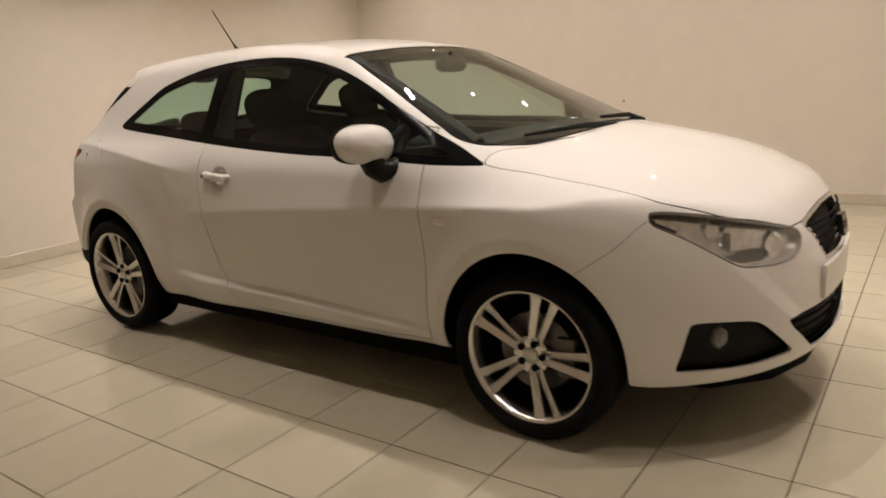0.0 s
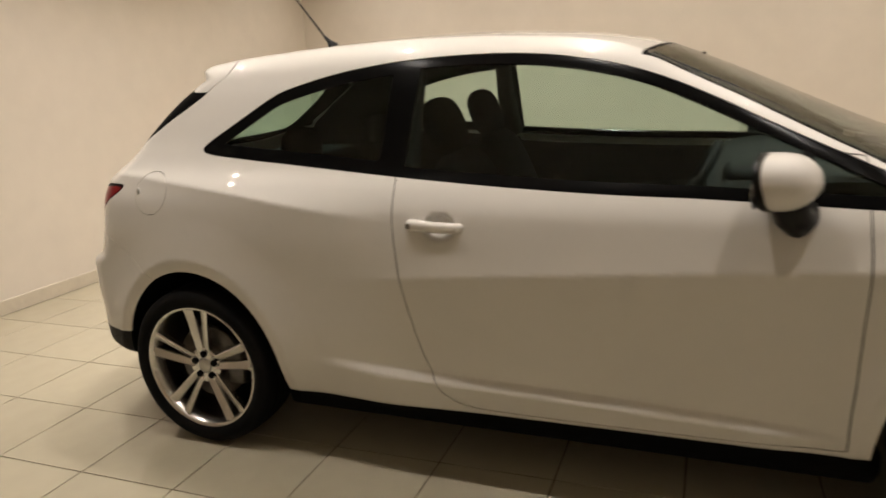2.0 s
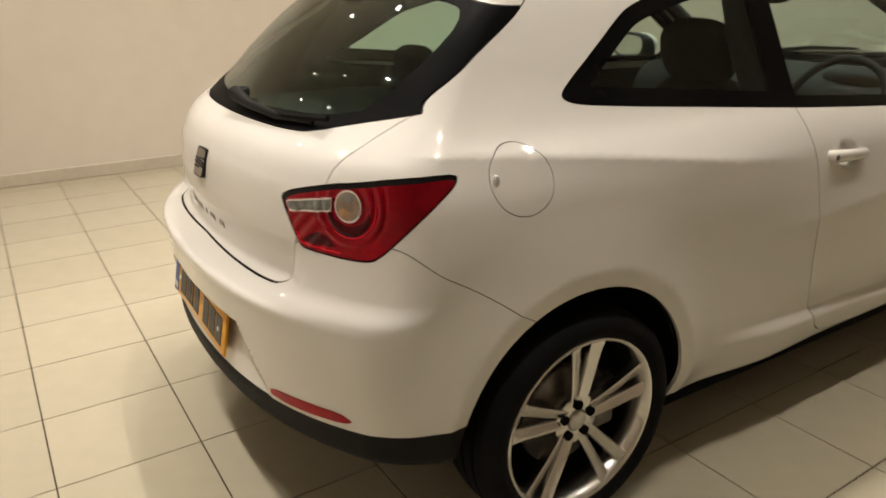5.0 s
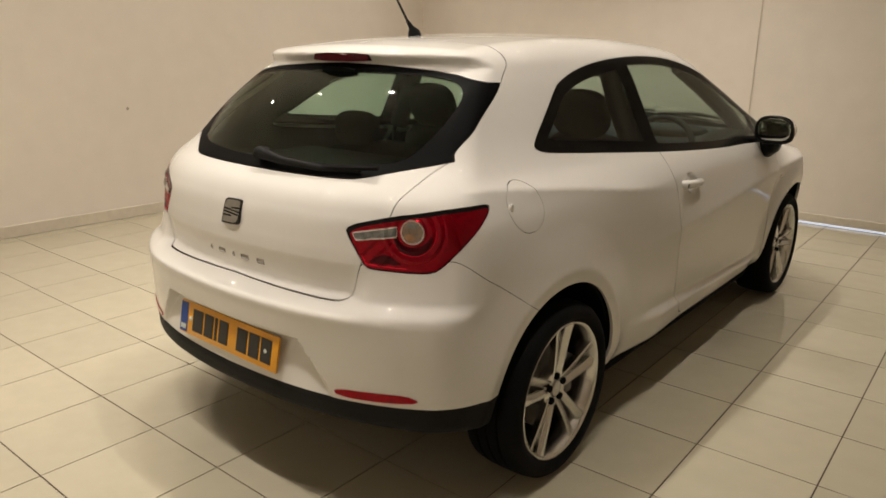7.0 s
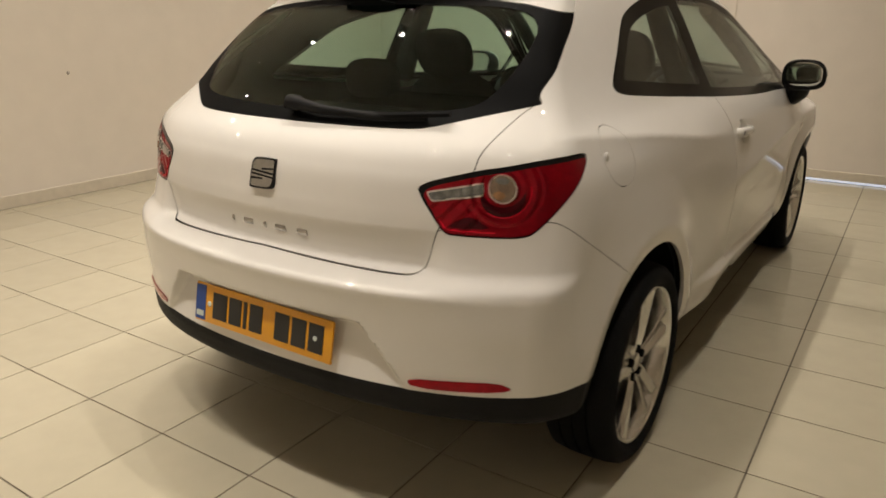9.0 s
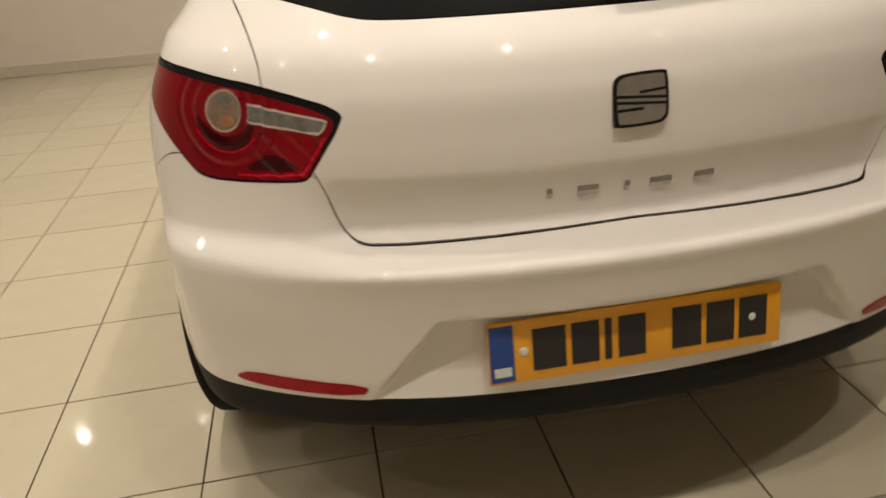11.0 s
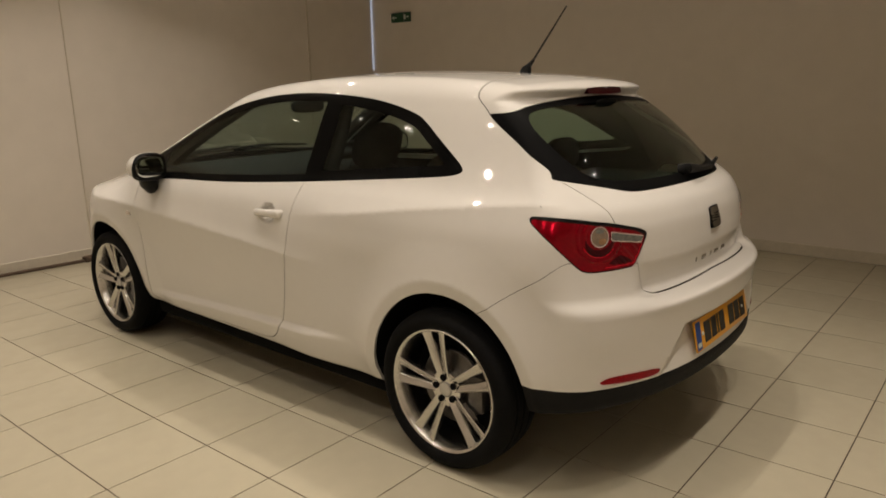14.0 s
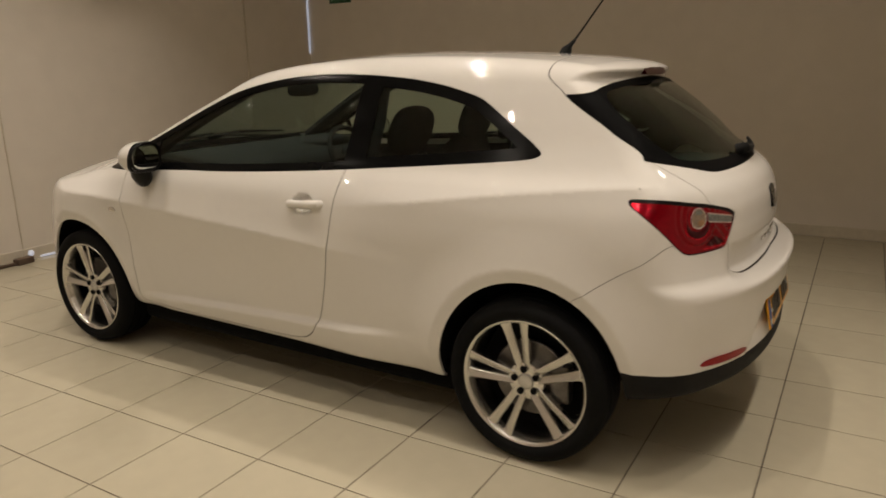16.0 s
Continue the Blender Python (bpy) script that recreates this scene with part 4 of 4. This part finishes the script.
for left in (False, True):
    sign = 1 if left else -1
    bm = bmesh.new()
    tube(bm, [(-.379, sign * .803, .857), (-.362, sign * .826, .857), (-.287, sign * .836, .855), (-.217, sign * .832, .852), (-.197, sign * .806, .851)], [.013, .018, .0155, .0155, .012], 12)
    for v in bm.verts:
        v.co.z = .854 + (v.co.z - .854) * 1.05
    grip = part("door_handle", bm, PAINT, car, "white body-coloured door handle")
    if not left:
        bm = bmesh.new()
        lathe(bm, [(.0, .002), (.007, .002), (.009, 0)], 16, Matrix.Translation((-.365, -.8425, .857)) @ Matrix.Rotation(radians(180), 4, "Z"))
        part("key_lock", bm, STEEL, grip)
    bm = bmesh.new()
    blob(bm, (.92, sign * .848, .742), (.030, .008, .0135), 3.5, 24)
    part("side_repeater", bm, CLEAR_LENS, car, "small clear side repeater lamp")

    # mirror: painted shell, dark foot, silvered glass
    bm = bmesh.new()
    # sections from the open back to the domed front, the outer end swept rearwards
    rows = []
    for x, size in ((.609, .95), (.612, .990), (.62, 1.0), (.65, .995), (.675, .945), (.695, .84), (.709, .68), (.719, .45), (.723, .18)):
        row = []
        for k in range(36):
            ca, sa = math.cos(2 * math.pi * k / 36), math.sin(2 * math.pi * k / 36)
            p = 2 / (2.3 if sa > 0 else 3.4)
            d = math.copysign(abs(ca) ** p, ca) * size
            e = math.copysign(abs(sa) ** p, sa) * size
            # the lower half draws in under a crease at mid height
            tuck = max(-e - .08, 0)
            row.append(bm.verts.new((x + inner(x, d) - .030 * max(d, 0) - .012 * e - .35 * tuck * max(x - .62, 0), sign * (.875 + .095 * d * (1 - .20 * tuck)), 1.004 + .069 * e * (1 - .10 * d))))
        rows.append(row)
    for a, b in zip(rows, rows[1:]):
        for k in range(36):
            bm.faces.new((a[k], a[(k + 1) % 36], b[(k + 1) % 36], b[k]))
    bm.faces.new(rows[-1])
    bm.faces.new(rows[0][::-1])
    mirror = part("door_mirror", bm, PAINT, car, "white door mirror with a black rear housing")
    # black housing round the rear half of the shell
    bm = bmesh.new()
    rows = []
    for x, size in ((.594, .90), (.594, .955), (.597, .985), (.603, 1.002), (.610, 1.005), (.613, 1.000), (.614, .96)):
        row = []
        for k in range(36):
            ca, sa = math.cos(2 * math.pi * k / 36), math.sin(2 * math.pi * k / 36)
            p = 2 / (2.3 if sa > 0 else 3.4)
            d = math.copysign(abs(ca) ** p, ca) * size
            e = math.copysign(abs(sa) ** p, sa) * size
            row.append(bm.verts.new((x + inner(x, d) - .030 * max(d, 0) - .012 * e, sign * (.875 + .095 * d), 1.004 + .069 * e * (1 - .10 * d))))
        rows.append(row)
    for a, b in zip(rows, rows[1:]):
        for k in range(36):
            bm.faces.new((a[k], a[(k + 1) % 36], b[(k + 1) % 36], b[k]))
    part("mirror_housing", bm, BLACK, mirror)
    bm = bmesh.new()
    blob(bm, (.633, sign * .875, 1.008), (.050, .0935, .0670), 2.7, 32)
    for v in bm.verts:
        v.co.x = .5855 + (v.co.x - .633) * .06 - .20 * (abs(v.co.y) - .875) + .07 * (v.co.z - 1.008)
    part("mirror_rim", bm, BLACK, mirror)
    bm = bmesh.new()
    blob(bm, (.5905, sign * .875, 1.009), (.004, .080, .053), 3.2, 28)
    for v in bm.verts:
        v.co.x -= .0095 + .20 * (abs(v.co.y) - .875) - .07 * (v.co.z - 1.008)
    part("mirror_glass", bm, MIRROR, mirror, "silvered mirror glass")
    bm = bmesh.new()
    tube(bm, [(.70, sign * .765, .920), (.69, sign * .805, .908), (.675, sign * .834, .903), (.660, sign * .852, .922), (.650, sign * .862, .958)], [.032, .037, .042, .045, .046], 16)
    part("mirror_foot", bm, BLACK, mirror)

# wheel housings and wheels
def flank(x, z):
    """Half the body's width at a place on its side."""
    lo, hi = .3, 1.0
    for _ in range(24):
        mid = (lo + hi) / 2
        lo, hi = (mid, hi) if body(np.array([x]), np.array([mid]), np.array([z]))[0] < 0 else (lo, mid)
    return lo


for c in (-AXLE, AXLE):
    n = 28
    ring = [(c + (ARCH_X + .004) * math.cos(math.pi * k / n), .290 + (ARCH_Z + .018) * math.sin(math.pi * k / n)) for k in range(n + 1)]
    edge = [flank(x, max(z, .31)) - .016 for x, z in ring]
    for sign in (-1, 1):
        bm = bmesh.new()
        a, b = [bm.verts.new((x, sign * .46, z)) for x, z in ring], [bm.verts.new((x, sign * y, z)) for (x, z), y in zip(ring, edge)]
        for k in range(n):
            bm.faces.new((a[k], a[k + 1], b[k + 1], b[k]))
        bm.faces.new(a)
        part("arch_liner", bm, DARK, car)


def wheel(x, y, turn, spin):
    """A five twin-spoke alloy wheel with its tyre, outer face towards -y before the turn."""
    bm = bmesh.new()
    lathe(bm, [(.203, .10), (.205, .06), (.203, .0), (.206, -.045), (.212, -.070), (.2185, -.0840), (.2215, -.0890), (.2245, -.0925), (.2300, -.0945), (.2335, -.091), (.231, -.078), (.226, -.060), (.222, .10), (.203, .10)], 72)
    w = part("wheel", bm, ALLOY, car, "silver alloy wheel with five twin spokes and low tyre")
    bm = bmesh.new()
    lathe(bm, [(.223, -.074), (.2335, -.0895), (.242, -.099), (.256, -.1045), (.270, -.103), (.282, -.0965), (.292, -.084), (.2965, -.06), (.2975, -.045), (.291, -.043), (.291, -.037), (.298, -.035), (.2985, -.005), (.292, -.003), (.292, .003),
               (.2985, .005), (.298, .035), (.291, .037), (.291, .043), (.2975, .045), (.292, .084), (.270, .103), (.242, .097), (.223, .08)], 72)
    part("tyre", bm, RUBBER, w, "black low-profile tyre")
    for k in range(5):
        for s in (-1, 1):
            bm = bmesh.new()
            a0 = 2 * math.pi * k / 5 + math.pi / 2 + spin
            # from the hub to the rim, the pair spreading like a narrow V
            pts = [(.040, .0115, .0130, -.068), (.075, .0160, .0130, -.074), (.12, .0215, .0140, -.079), (.17, .0280, .0150, -.083), (.203, .0330, .0170, -.0865), (.214, .0350, .0190, -.0885), (.2215, .0362, .0215, -.0895)]
            rows = []
            for r, off, half, face in pts:
                row = []
                for du, dy in ((-half, .026), (-half, .004), (-half * .72, 0), (half * .72, 0), (half, .004), (half, .026)):
                    u = s * off + du
                    slant = .0045 * (1 - s * du / half)
                    row.append(bm.verts.new((r * math.cos(a0) - u * math.sin(a0), face + dy + slant, r * math.sin(a0) + u * math.cos(a0))))
                rows.append(row)
            for p0, p1 in zip(rows, rows[1:]):
                for i in range(6):
                    bm.faces.new((p0[i], p0[(i + 1) % 6], p1[(i + 1) % 6], p1[i]))
            bm.faces.new(rows[0]), bm.faces.new(rows[-1][::-1])
            part("spoke", bm, ALLOY, w)
    bm = bmesh.new()
    lathe(bm, [(.0, -.058), (.028, -.058), (.030, -.064), (.052, -.066), (.066, -.062), (.070, -.045), (.068, .0), (.0, .0)], 40)
    hub = part("hub", bm, ALLOY, w)
    bm = bmesh.new()
    lathe(bm, [(.0, -.071), (.020, -.0705), (.026, -.068), (.028, -.060)], 32)
    part("centre_cap", bm, SILVER, w, "silver centre cap")
    for k in range(5):
        a0 = 2 * math.pi * (k + .5) / 5 + math.pi / 2 + spin
        bm = bmesh.new()
        lathe(bm, [(.0, -.0716), (.0110, -.0718), (.0125, -.0700), (.0125, -.060)], 14, Matrix.Translation((.044 * math.cos(a0 + .63), 0, .044 * math.sin(a0 + .63))))
        part("bolt_hole", bm, DARK, w)
    bm = bmesh.new()
    lathe(bm, [(.06, -.020), (.062, -.026), (.135, -.026), (.138, -.023), (.138, -.010), (.06, -.010)], 48)
    part("brake_disc", bm, STEEL, w)
    bm = bmesh.new()
    box(bm, (.080, -.045, -.07), (.150, .01, .07))
    part("brake_caliper", bm, STEEL, w, bevel=.012)
    bm = bmesh.new()
    lathe(bm, [(.0, .02), (.203, .02), (.203, .04), (.0, .04)], 40)
    part("back_plate", bm, DARK, w)
    w.matrix_world = pose(x, y, HUB, 0, 0, turn)


wheel(AXLE, -.738, 0, radians(-18))
wheel(-AXLE, -.733, 0, radians(-1))
wheel(AXLE, .738, 180, radians(7))
wheel(-AXLE, .733, 180, radians(10))

# cabin
def seat(x, y):
    bm = bmesh.new()
    lean = Matrix.Translation((x, y, .43)) @ Matrix.Rotation(radians(-20), 4, "Y")
    blob(bm, (0, 0, .30), (.070, .245, .335), 3.4, 28, lean)
    back = part("front_seat", bm, CLOTH, car, "charcoal cloth front seat")
    bm = bmesh.new()
    blob(bm, (.27, 0, -.02), (.28, .25, .085), 3.2, 28, Matrix.Translation((x, y, .46)))
    part("seat_cushion", bm, CLOTH, back)
    bm = bmesh.new()
    blob(bm, (-.005, 0, .725), (.050, .135, .105), 2.8, 26, lean)
    part("headrest", bm, CLOTH, back)
    for s in (-.06, .06):
        bm = bmesh.new()
        tube(bm, [lean @ Vector((0, s, .60)), lean @ Vector((0, s, .70))], [.007, .007], 8)
        part("headrest_post", bm, STEEL, back)


seat(-.16, -.37)
seat(-.25, .37)
bm = bmesh.new()
blob(bm, (-1.0, 0, .70), (.09, .60, .30), 4, 32, Matrix.Translation((0, 0, 0)))
bench = part("rear_bench", bm, CLOTH, car, "charcoal cloth rear bench")
bm = bmesh.new()
blob(bm, (-.75, 0, .46), (.28, .60, .10), 4, 32)
part("seat_cushion", bm, CLOTH, bench)
for y in (-.33, .33):
    bm = bmesh.new()
    blob(bm, (-1.03, y, 1.04), (.045, .12, .075), 2.8, 22)
    part("headrest", bm, CLOTH, bench)
bm = bmesh.new()
box(bm, (-1.64, -.56, .935), (-1.08, .56, .955))
part("parcel_shelf", bm, DASH, car, "dark parcel shelf", .006)
bm = bmesh.new()
prism(bm, smooth_loop([(.52, .62), (.50, .80), (.53, .90), (.60, .945), (.75, .965), (.95, .975), (1.06, .965), (1.06, .60)], 1), -.66, .66, lambda u, v, d: Vector((u - .10 * (d / .66) ** 2, d, v)))
part("dashboard", bm, DASH, car, "dark plastic dashboard")
bm = bmesh.new()
blob(bm, (.62, -.37, .955), (.12, .17, .045), 2.4, 26)
part("instrument_hood", bm, DASH, car)
for y in (-.05, .09):
    bm = bmesh.new()
    lathe(bm, [(.0, .008), (.030, .008), (.036, .0), (.036, -.02)], 24, Matrix.Translation((.515, y, .865)) @ Matrix.Rotation(radians(90), 4, "Z"))
    part("air_vent", bm, SILVER, car)
tilt = Matrix.Translation((.40, -.37, .88)) @ Matrix.Rotation(radians(-62), 4, "Y")
bm = bmesh.new()
n = 40
tube(bm, [tilt @ Vector((.18 * math.cos(2 * math.pi * k / n), .18 * math.sin(2 * math.pi * k / n), 0)) for k in range(n + 1)], [.015] * (n + 1), 10)
steer = part("steering_wheel", bm, PLASTIC, car, "black three-spoke steering wheel")
bm = bmesh.new()
blob(bm, (0, 0, -.01), (.07, .075, .03), 2.6, 22, tilt)
for a in (90, -90, 180):
    d = Vector((math.cos(radians(a)), math.sin(radians(a)), 0))
    tube(bm, [tilt @ (d * .05), tilt @ (d * .175)], [.018, .012], 8)
part("steering_hub", bm, PLASTIC, steer)
bm = bmesh.new()
blob(bm, (.42, 0, 1.268), (.018, .115, .035), 3.2, 26)
inner = part("interior_mirror", bm, PLASTIC, car, "dark interior mirror")
bm = bmesh.new()
tube(bm, [(.425, 0, 1.29), (.41, 0, 1.315)], [.012, .016], 10)
part("mirror_stem", bm, PLASTIC, inner)
for s in (-1, 1):
    bm = bmesh.new()
    tube(bm, [(-.47, s * .60, 1.22), (-.46, s * .655, 1.0), (-.44, s * .70, .62)], [.010, .012, .012], 6)
    part("seat_belt", bm, DASH, car)
    bm = bmesh.new()
    tube(bm, [(.28, s * .49, 1.295), (.5, s * .525, 1.195), (.75, s * .575, 1.068), (.93, s * .60, .965)], [.035, .034, .036, .04], 8)
    part("pillar_lining", bm, DASH, car)
    bm = bmesh.new()
    tube(bm, [(-.455, s * .495, 1.31), (-.46, s * .555, 1.17), (-.45, s * .635, 1.0)], [.035, .04, .045], 10)
    part("pillar_lining", bm, DASH, car)

# ---- the room ----
ROOM_X0, ROOM_X1, ROOM_Y0 = -3.5, 3.3, -3.35
NORTH = ((-3.5, 3.78), (3.3, 3.78))
THICK = .15


def wall(name, a, b, label):
    """A wall from a to b (plan), its room face on its left, with a skirting board."""
    a, b = Vector((*a, 0)), Vector((*b, 0))
    d = (b - a).normalized()
    n = Vector((d.y, -d.x, 0))
    bm = bmesh.new()
    m = Matrix((( d.x, n.x, 0, a.x), (d.y, n.y, 0, a.y), (0, 0, 1, 0), (0, 0, 0, 1)))
    box(bm, (-THICK, 0, -.1), ((b - a).length + THICK, THICK, CEILING), m)
    w = tagged(part(name, bm, WALL, smooth=False), label, "wall", kind="structure")
    bm = bmesh.new()
    prism(bm, [(0, 0.003), (-.007, .003), (-.007, .086), (-.004, .09), (0, .09)], .012, (b - a).length - .012, lambda u, v, t: m @ Vector((t, u - .001, v)))
    tagged(part("baseboard", bm, SKIRT, smooth=False), "low cream tile skirting along the wall foot", "skirting", kind="structure")
    return w, m


wall_north, north_m = wall("wall_north", NORTH[1], NORTH[0], "plain off-white painted showroom wall")
wall_west, west_m = wall("wall_west", NORTH[0], (ROOM_X0, ROOM_Y0), "plain off-white painted showroom wall behind the car")
wall_south, south_m = wall("wall_south", (ROOM_X0, ROOM_Y0), (ROOM_X1, ROOM_Y0), "plain off-white painted wall in shade")
wall_east, east_m = wall("wall_east", (ROOM_X1, ROOM_Y0), NORTH[1], "off-white boarded wall ahead of the car")

bm = bmesh.new()
box(bm, (-4.0, -4.0, CEILING), (4.0, 4.4, CEILING + .1))
tagged(part("ceiling", bm, CEIL, smooth=False), "plain painted showroom ceiling", "ceiling", kind="structure")

bm = bmesh.new()
lathe(bm, [(.038, -.010), (.038, -.004), (.040, -.002), (.056, -.004), (.058, 0.0), (.040, .0), (.038, -.010)][:-1], 24)
for v in bm.verts:
    v.co = Vector((v.co.x, -v.co.z, CEILING + v.co.y))
first = tagged(part("downlight", bm, CHROME), "small round recessed halogen downlight with metal ring", "downlight", "ceiling downlights")
bm = bmesh.new()
lathe(bm, [(.0, -.0112), (.015, -.0112), (.020, -.0108), (.024, -.0095)], 20)
for v in bm.verts:
    v.co = Vector((v.co.x, -v.co.z, CEILING + v.co.y))
part("bulb", bm, BULB, first, "bright halogen bulb face")
for lx, ly in LAMPS[1:]:
    copy_thing(first, pose(lx, ly, 0))
first.matrix_world = pose(*LAMPS[0], 0)

# ---- things on the walls ----
bm = bmesh.new()
box(bm, (2.70, ROOM_Y0 + .002, 2.05), (2.98, ROOM_Y0 + .022, 2.15))
sign = tagged(part("exit_sign", bm, GREEN, bevel=.003), "small dark green exit sign on the wall", "sign")
bm = bmesh.new()
prism(bm, [(2.895, 2.094), (2.935, 2.094), (2.935, 2.078), (2.965, 2.10), (2.935, 2.122), (2.935, 2.106), (2.895, 2.106)], .018, .025, lambda u, v, d: Vector((u, ROOM_Y0 + d, v)))
part("pale_arrow", bm, PALE, sign, smooth=False)
bm = bmesh.new()
box(bm, (2.76, ROOM_Y0 + .018, 2.075), (2.79, ROOM_Y0 + .025, 2.125))
part("pale_door", bm, PALE, sign, smooth=False)
bm = bmesh.new()
box(bm, (2.715, ROOM_Y0 + .018, 2.092), (2.75, ROOM_Y0 + .025, 2.108))
part("pale_bar", bm, PALE, sign, smooth=False)
for y, w, mat in ((.07, .006, SKIRT), (-2.40, .012, SKIRT)):
    bm = bmesh.new()
    box(bm, (ROOM_X1 - .012, y - w / 2, .0), (ROOM_X1 - .001, y + w / 2, CEILING))
    tagged(part("trim", bm, mat, smooth=False), "painted upright joint strip on the wall", "trim", kind="structure")

# daylight that leaks under and beside the boarded wall, and a loose batten at its foot
bm = bmesh.new()
box(bm, (ROOM_X1 - .0105, -1.55, .004), (ROOM_X1 - .008, -.05, .018))
tagged(part("daylight_gap", bm, DAYLIGHT, smooth=False), "thin bluish daylight gap under the boarded wall", "gap", kind="structure")
bm = bmesh.new()
box(bm, (ROOM_X1 - .012, ROOM_Y0 + .012, 1.55), (ROOM_X1 - .004, ROOM_Y0 + .024, CEILING - .05))
tagged(part("daylight_gap", bm, DAYLIGHT, smooth=False), "thin daylight slit in the wall corner", "gap", kind="structure")
bm = bmesh.new()
box(bm, (-.018, -.36, 0), (.018, .36, .022), Matrix.Translation((ROOM_X1 - .060, .54, .0005)) @ Matrix.Rotation(radians(-3), 4, "Z"))
tagged(part("timber_batten", bm, TIMBER, bevel=.004), "thin brown timber batten lying at the wall foot", "batten")
bm = bmesh.new()
box(bm, (-.032, -.065, 0), (.032, .065, .046), Matrix.Translation((ROOM_X1 - .082, .118, .0005)) @ Matrix.Rotation(radians(9), 4, "Z"))
tagged(part("timber_block", bm, TIMBER, bevel=.005), "short dark brown timber block at the wall foot", "block")
bm = bmesh.new()
lathe(bm, [(.0, -.0115), (.012, -.0115), (.020, -.0108), (.023, -.0085)], 18, Matrix.Translation((ROOM_X1, .018, .050)) @ Matrix.Rotation(radians(-90), 4, "Z"))
tagged(part("daylight_hole", bm, DAYLIGHT, smooth=False), "small bluish daylight hole low in the boarded wall", "hole", kind="structure")

# small marks on the walls, built as low grey domes
bm = bmesh.new()
lathe(bm, [(.0, -.006), (.007, -.0055), (.011, -.003), (.012, .0)], 14, Matrix.Translation((-.27, 3.779, .88)))
tagged(part("wall_spot", bm, MARK), "small grey mark on the painted wall", "plug", "wall plugs")
bm = bmesh.new()
lathe(bm, [(.0, -.006), (.006, -.0055), (.009, -.003), (.010, .0)], 14, Matrix.Translation((-3.499, 1.39, .433)) @ Matrix.Rotation(radians(90), 4, "Z"))
tagged(part("wall_spot", bm, MARK), "small grey mark on the painted wall", "plug", "wall plugs")

# ---- the floor: glazed tiles on a bed of grout, laid slightly askew to the car ----
TILE_X, TILE_Y, TILE_TURN, TILE_AT = .3975, .3975, radians(.9), .0237
rows_y = [.0896 + TILE_Y * k for k in range(-11, 12)]
bm = bmesh.new()
box(bm, (-4.0, -4.0, -.12), (4.0, 4.4, -.0035))
floor = tagged(part("floor", bm, GROUT, smooth=False), "glossy cream tiled showroom floor with dark joints", "floor", kind="structure")
shapes = {}


def tile_shape(w, d):
    key = (round(w, 3), round(d, 3))
    if key not in shapes:
        bm = bmesh.new()
        g = .0024
        corners = ((g, g), (w - g, g), (w - g, d - g), (g, d - g))
        lo, top = [bm.verts.new((x, y, -.006)) for x, y in corners], [bm.verts.new((x, y, 0)) for x, y in corners]
        for k in range(4):
            bm.faces.new((lo[k], lo[(k + 1) % 4], top[(k + 1) % 4], top[k]))
        bm.faces.new(top)
        me = bpy.data.meshes.new("tile")
        bm.to_mesh(me)
        bm.free()
        me.materials.append(TILE)
        shapes[key] = me
    return shapes[key]


cells = []
turned = Matrix.Rotation(TILE_TURN, 4, "Z")
for i in range(-10, 10):
    for ya, yb in zip(rows_y, rows_y[1:]):
        p = turned @ Vector((TILE_AT + i * TILE_X, ya, 0))
        if -3.92 < p.x < 3.4 and -3.75 < p.y < 3.85:
            cells.append(((p - Vector((-.5, 0, 0))).length, p, yb - ya))
cells.sort(key=lambda c: c[0])
rest_v, rest_f = [], []
for n, (far, p, d) in enumerate(cells):
    me = tile_shape(TILE_X, d)
    m = Matrix.Translation(p) @ turned
    if n < 300:
        ob = new("tile", me)
        ob.matrix_world = m
        ob.parent = floor
    else:
        base = len(rest_v)
        rest_v += [m @ v.co for v in me.vertices]
        rest_f += [[base + k for k in f.vertices] for f in me.polygons]
tagged(mesh_object("outer_tiles", rest_v, rest_f, TILE, floor), kind="stuff")
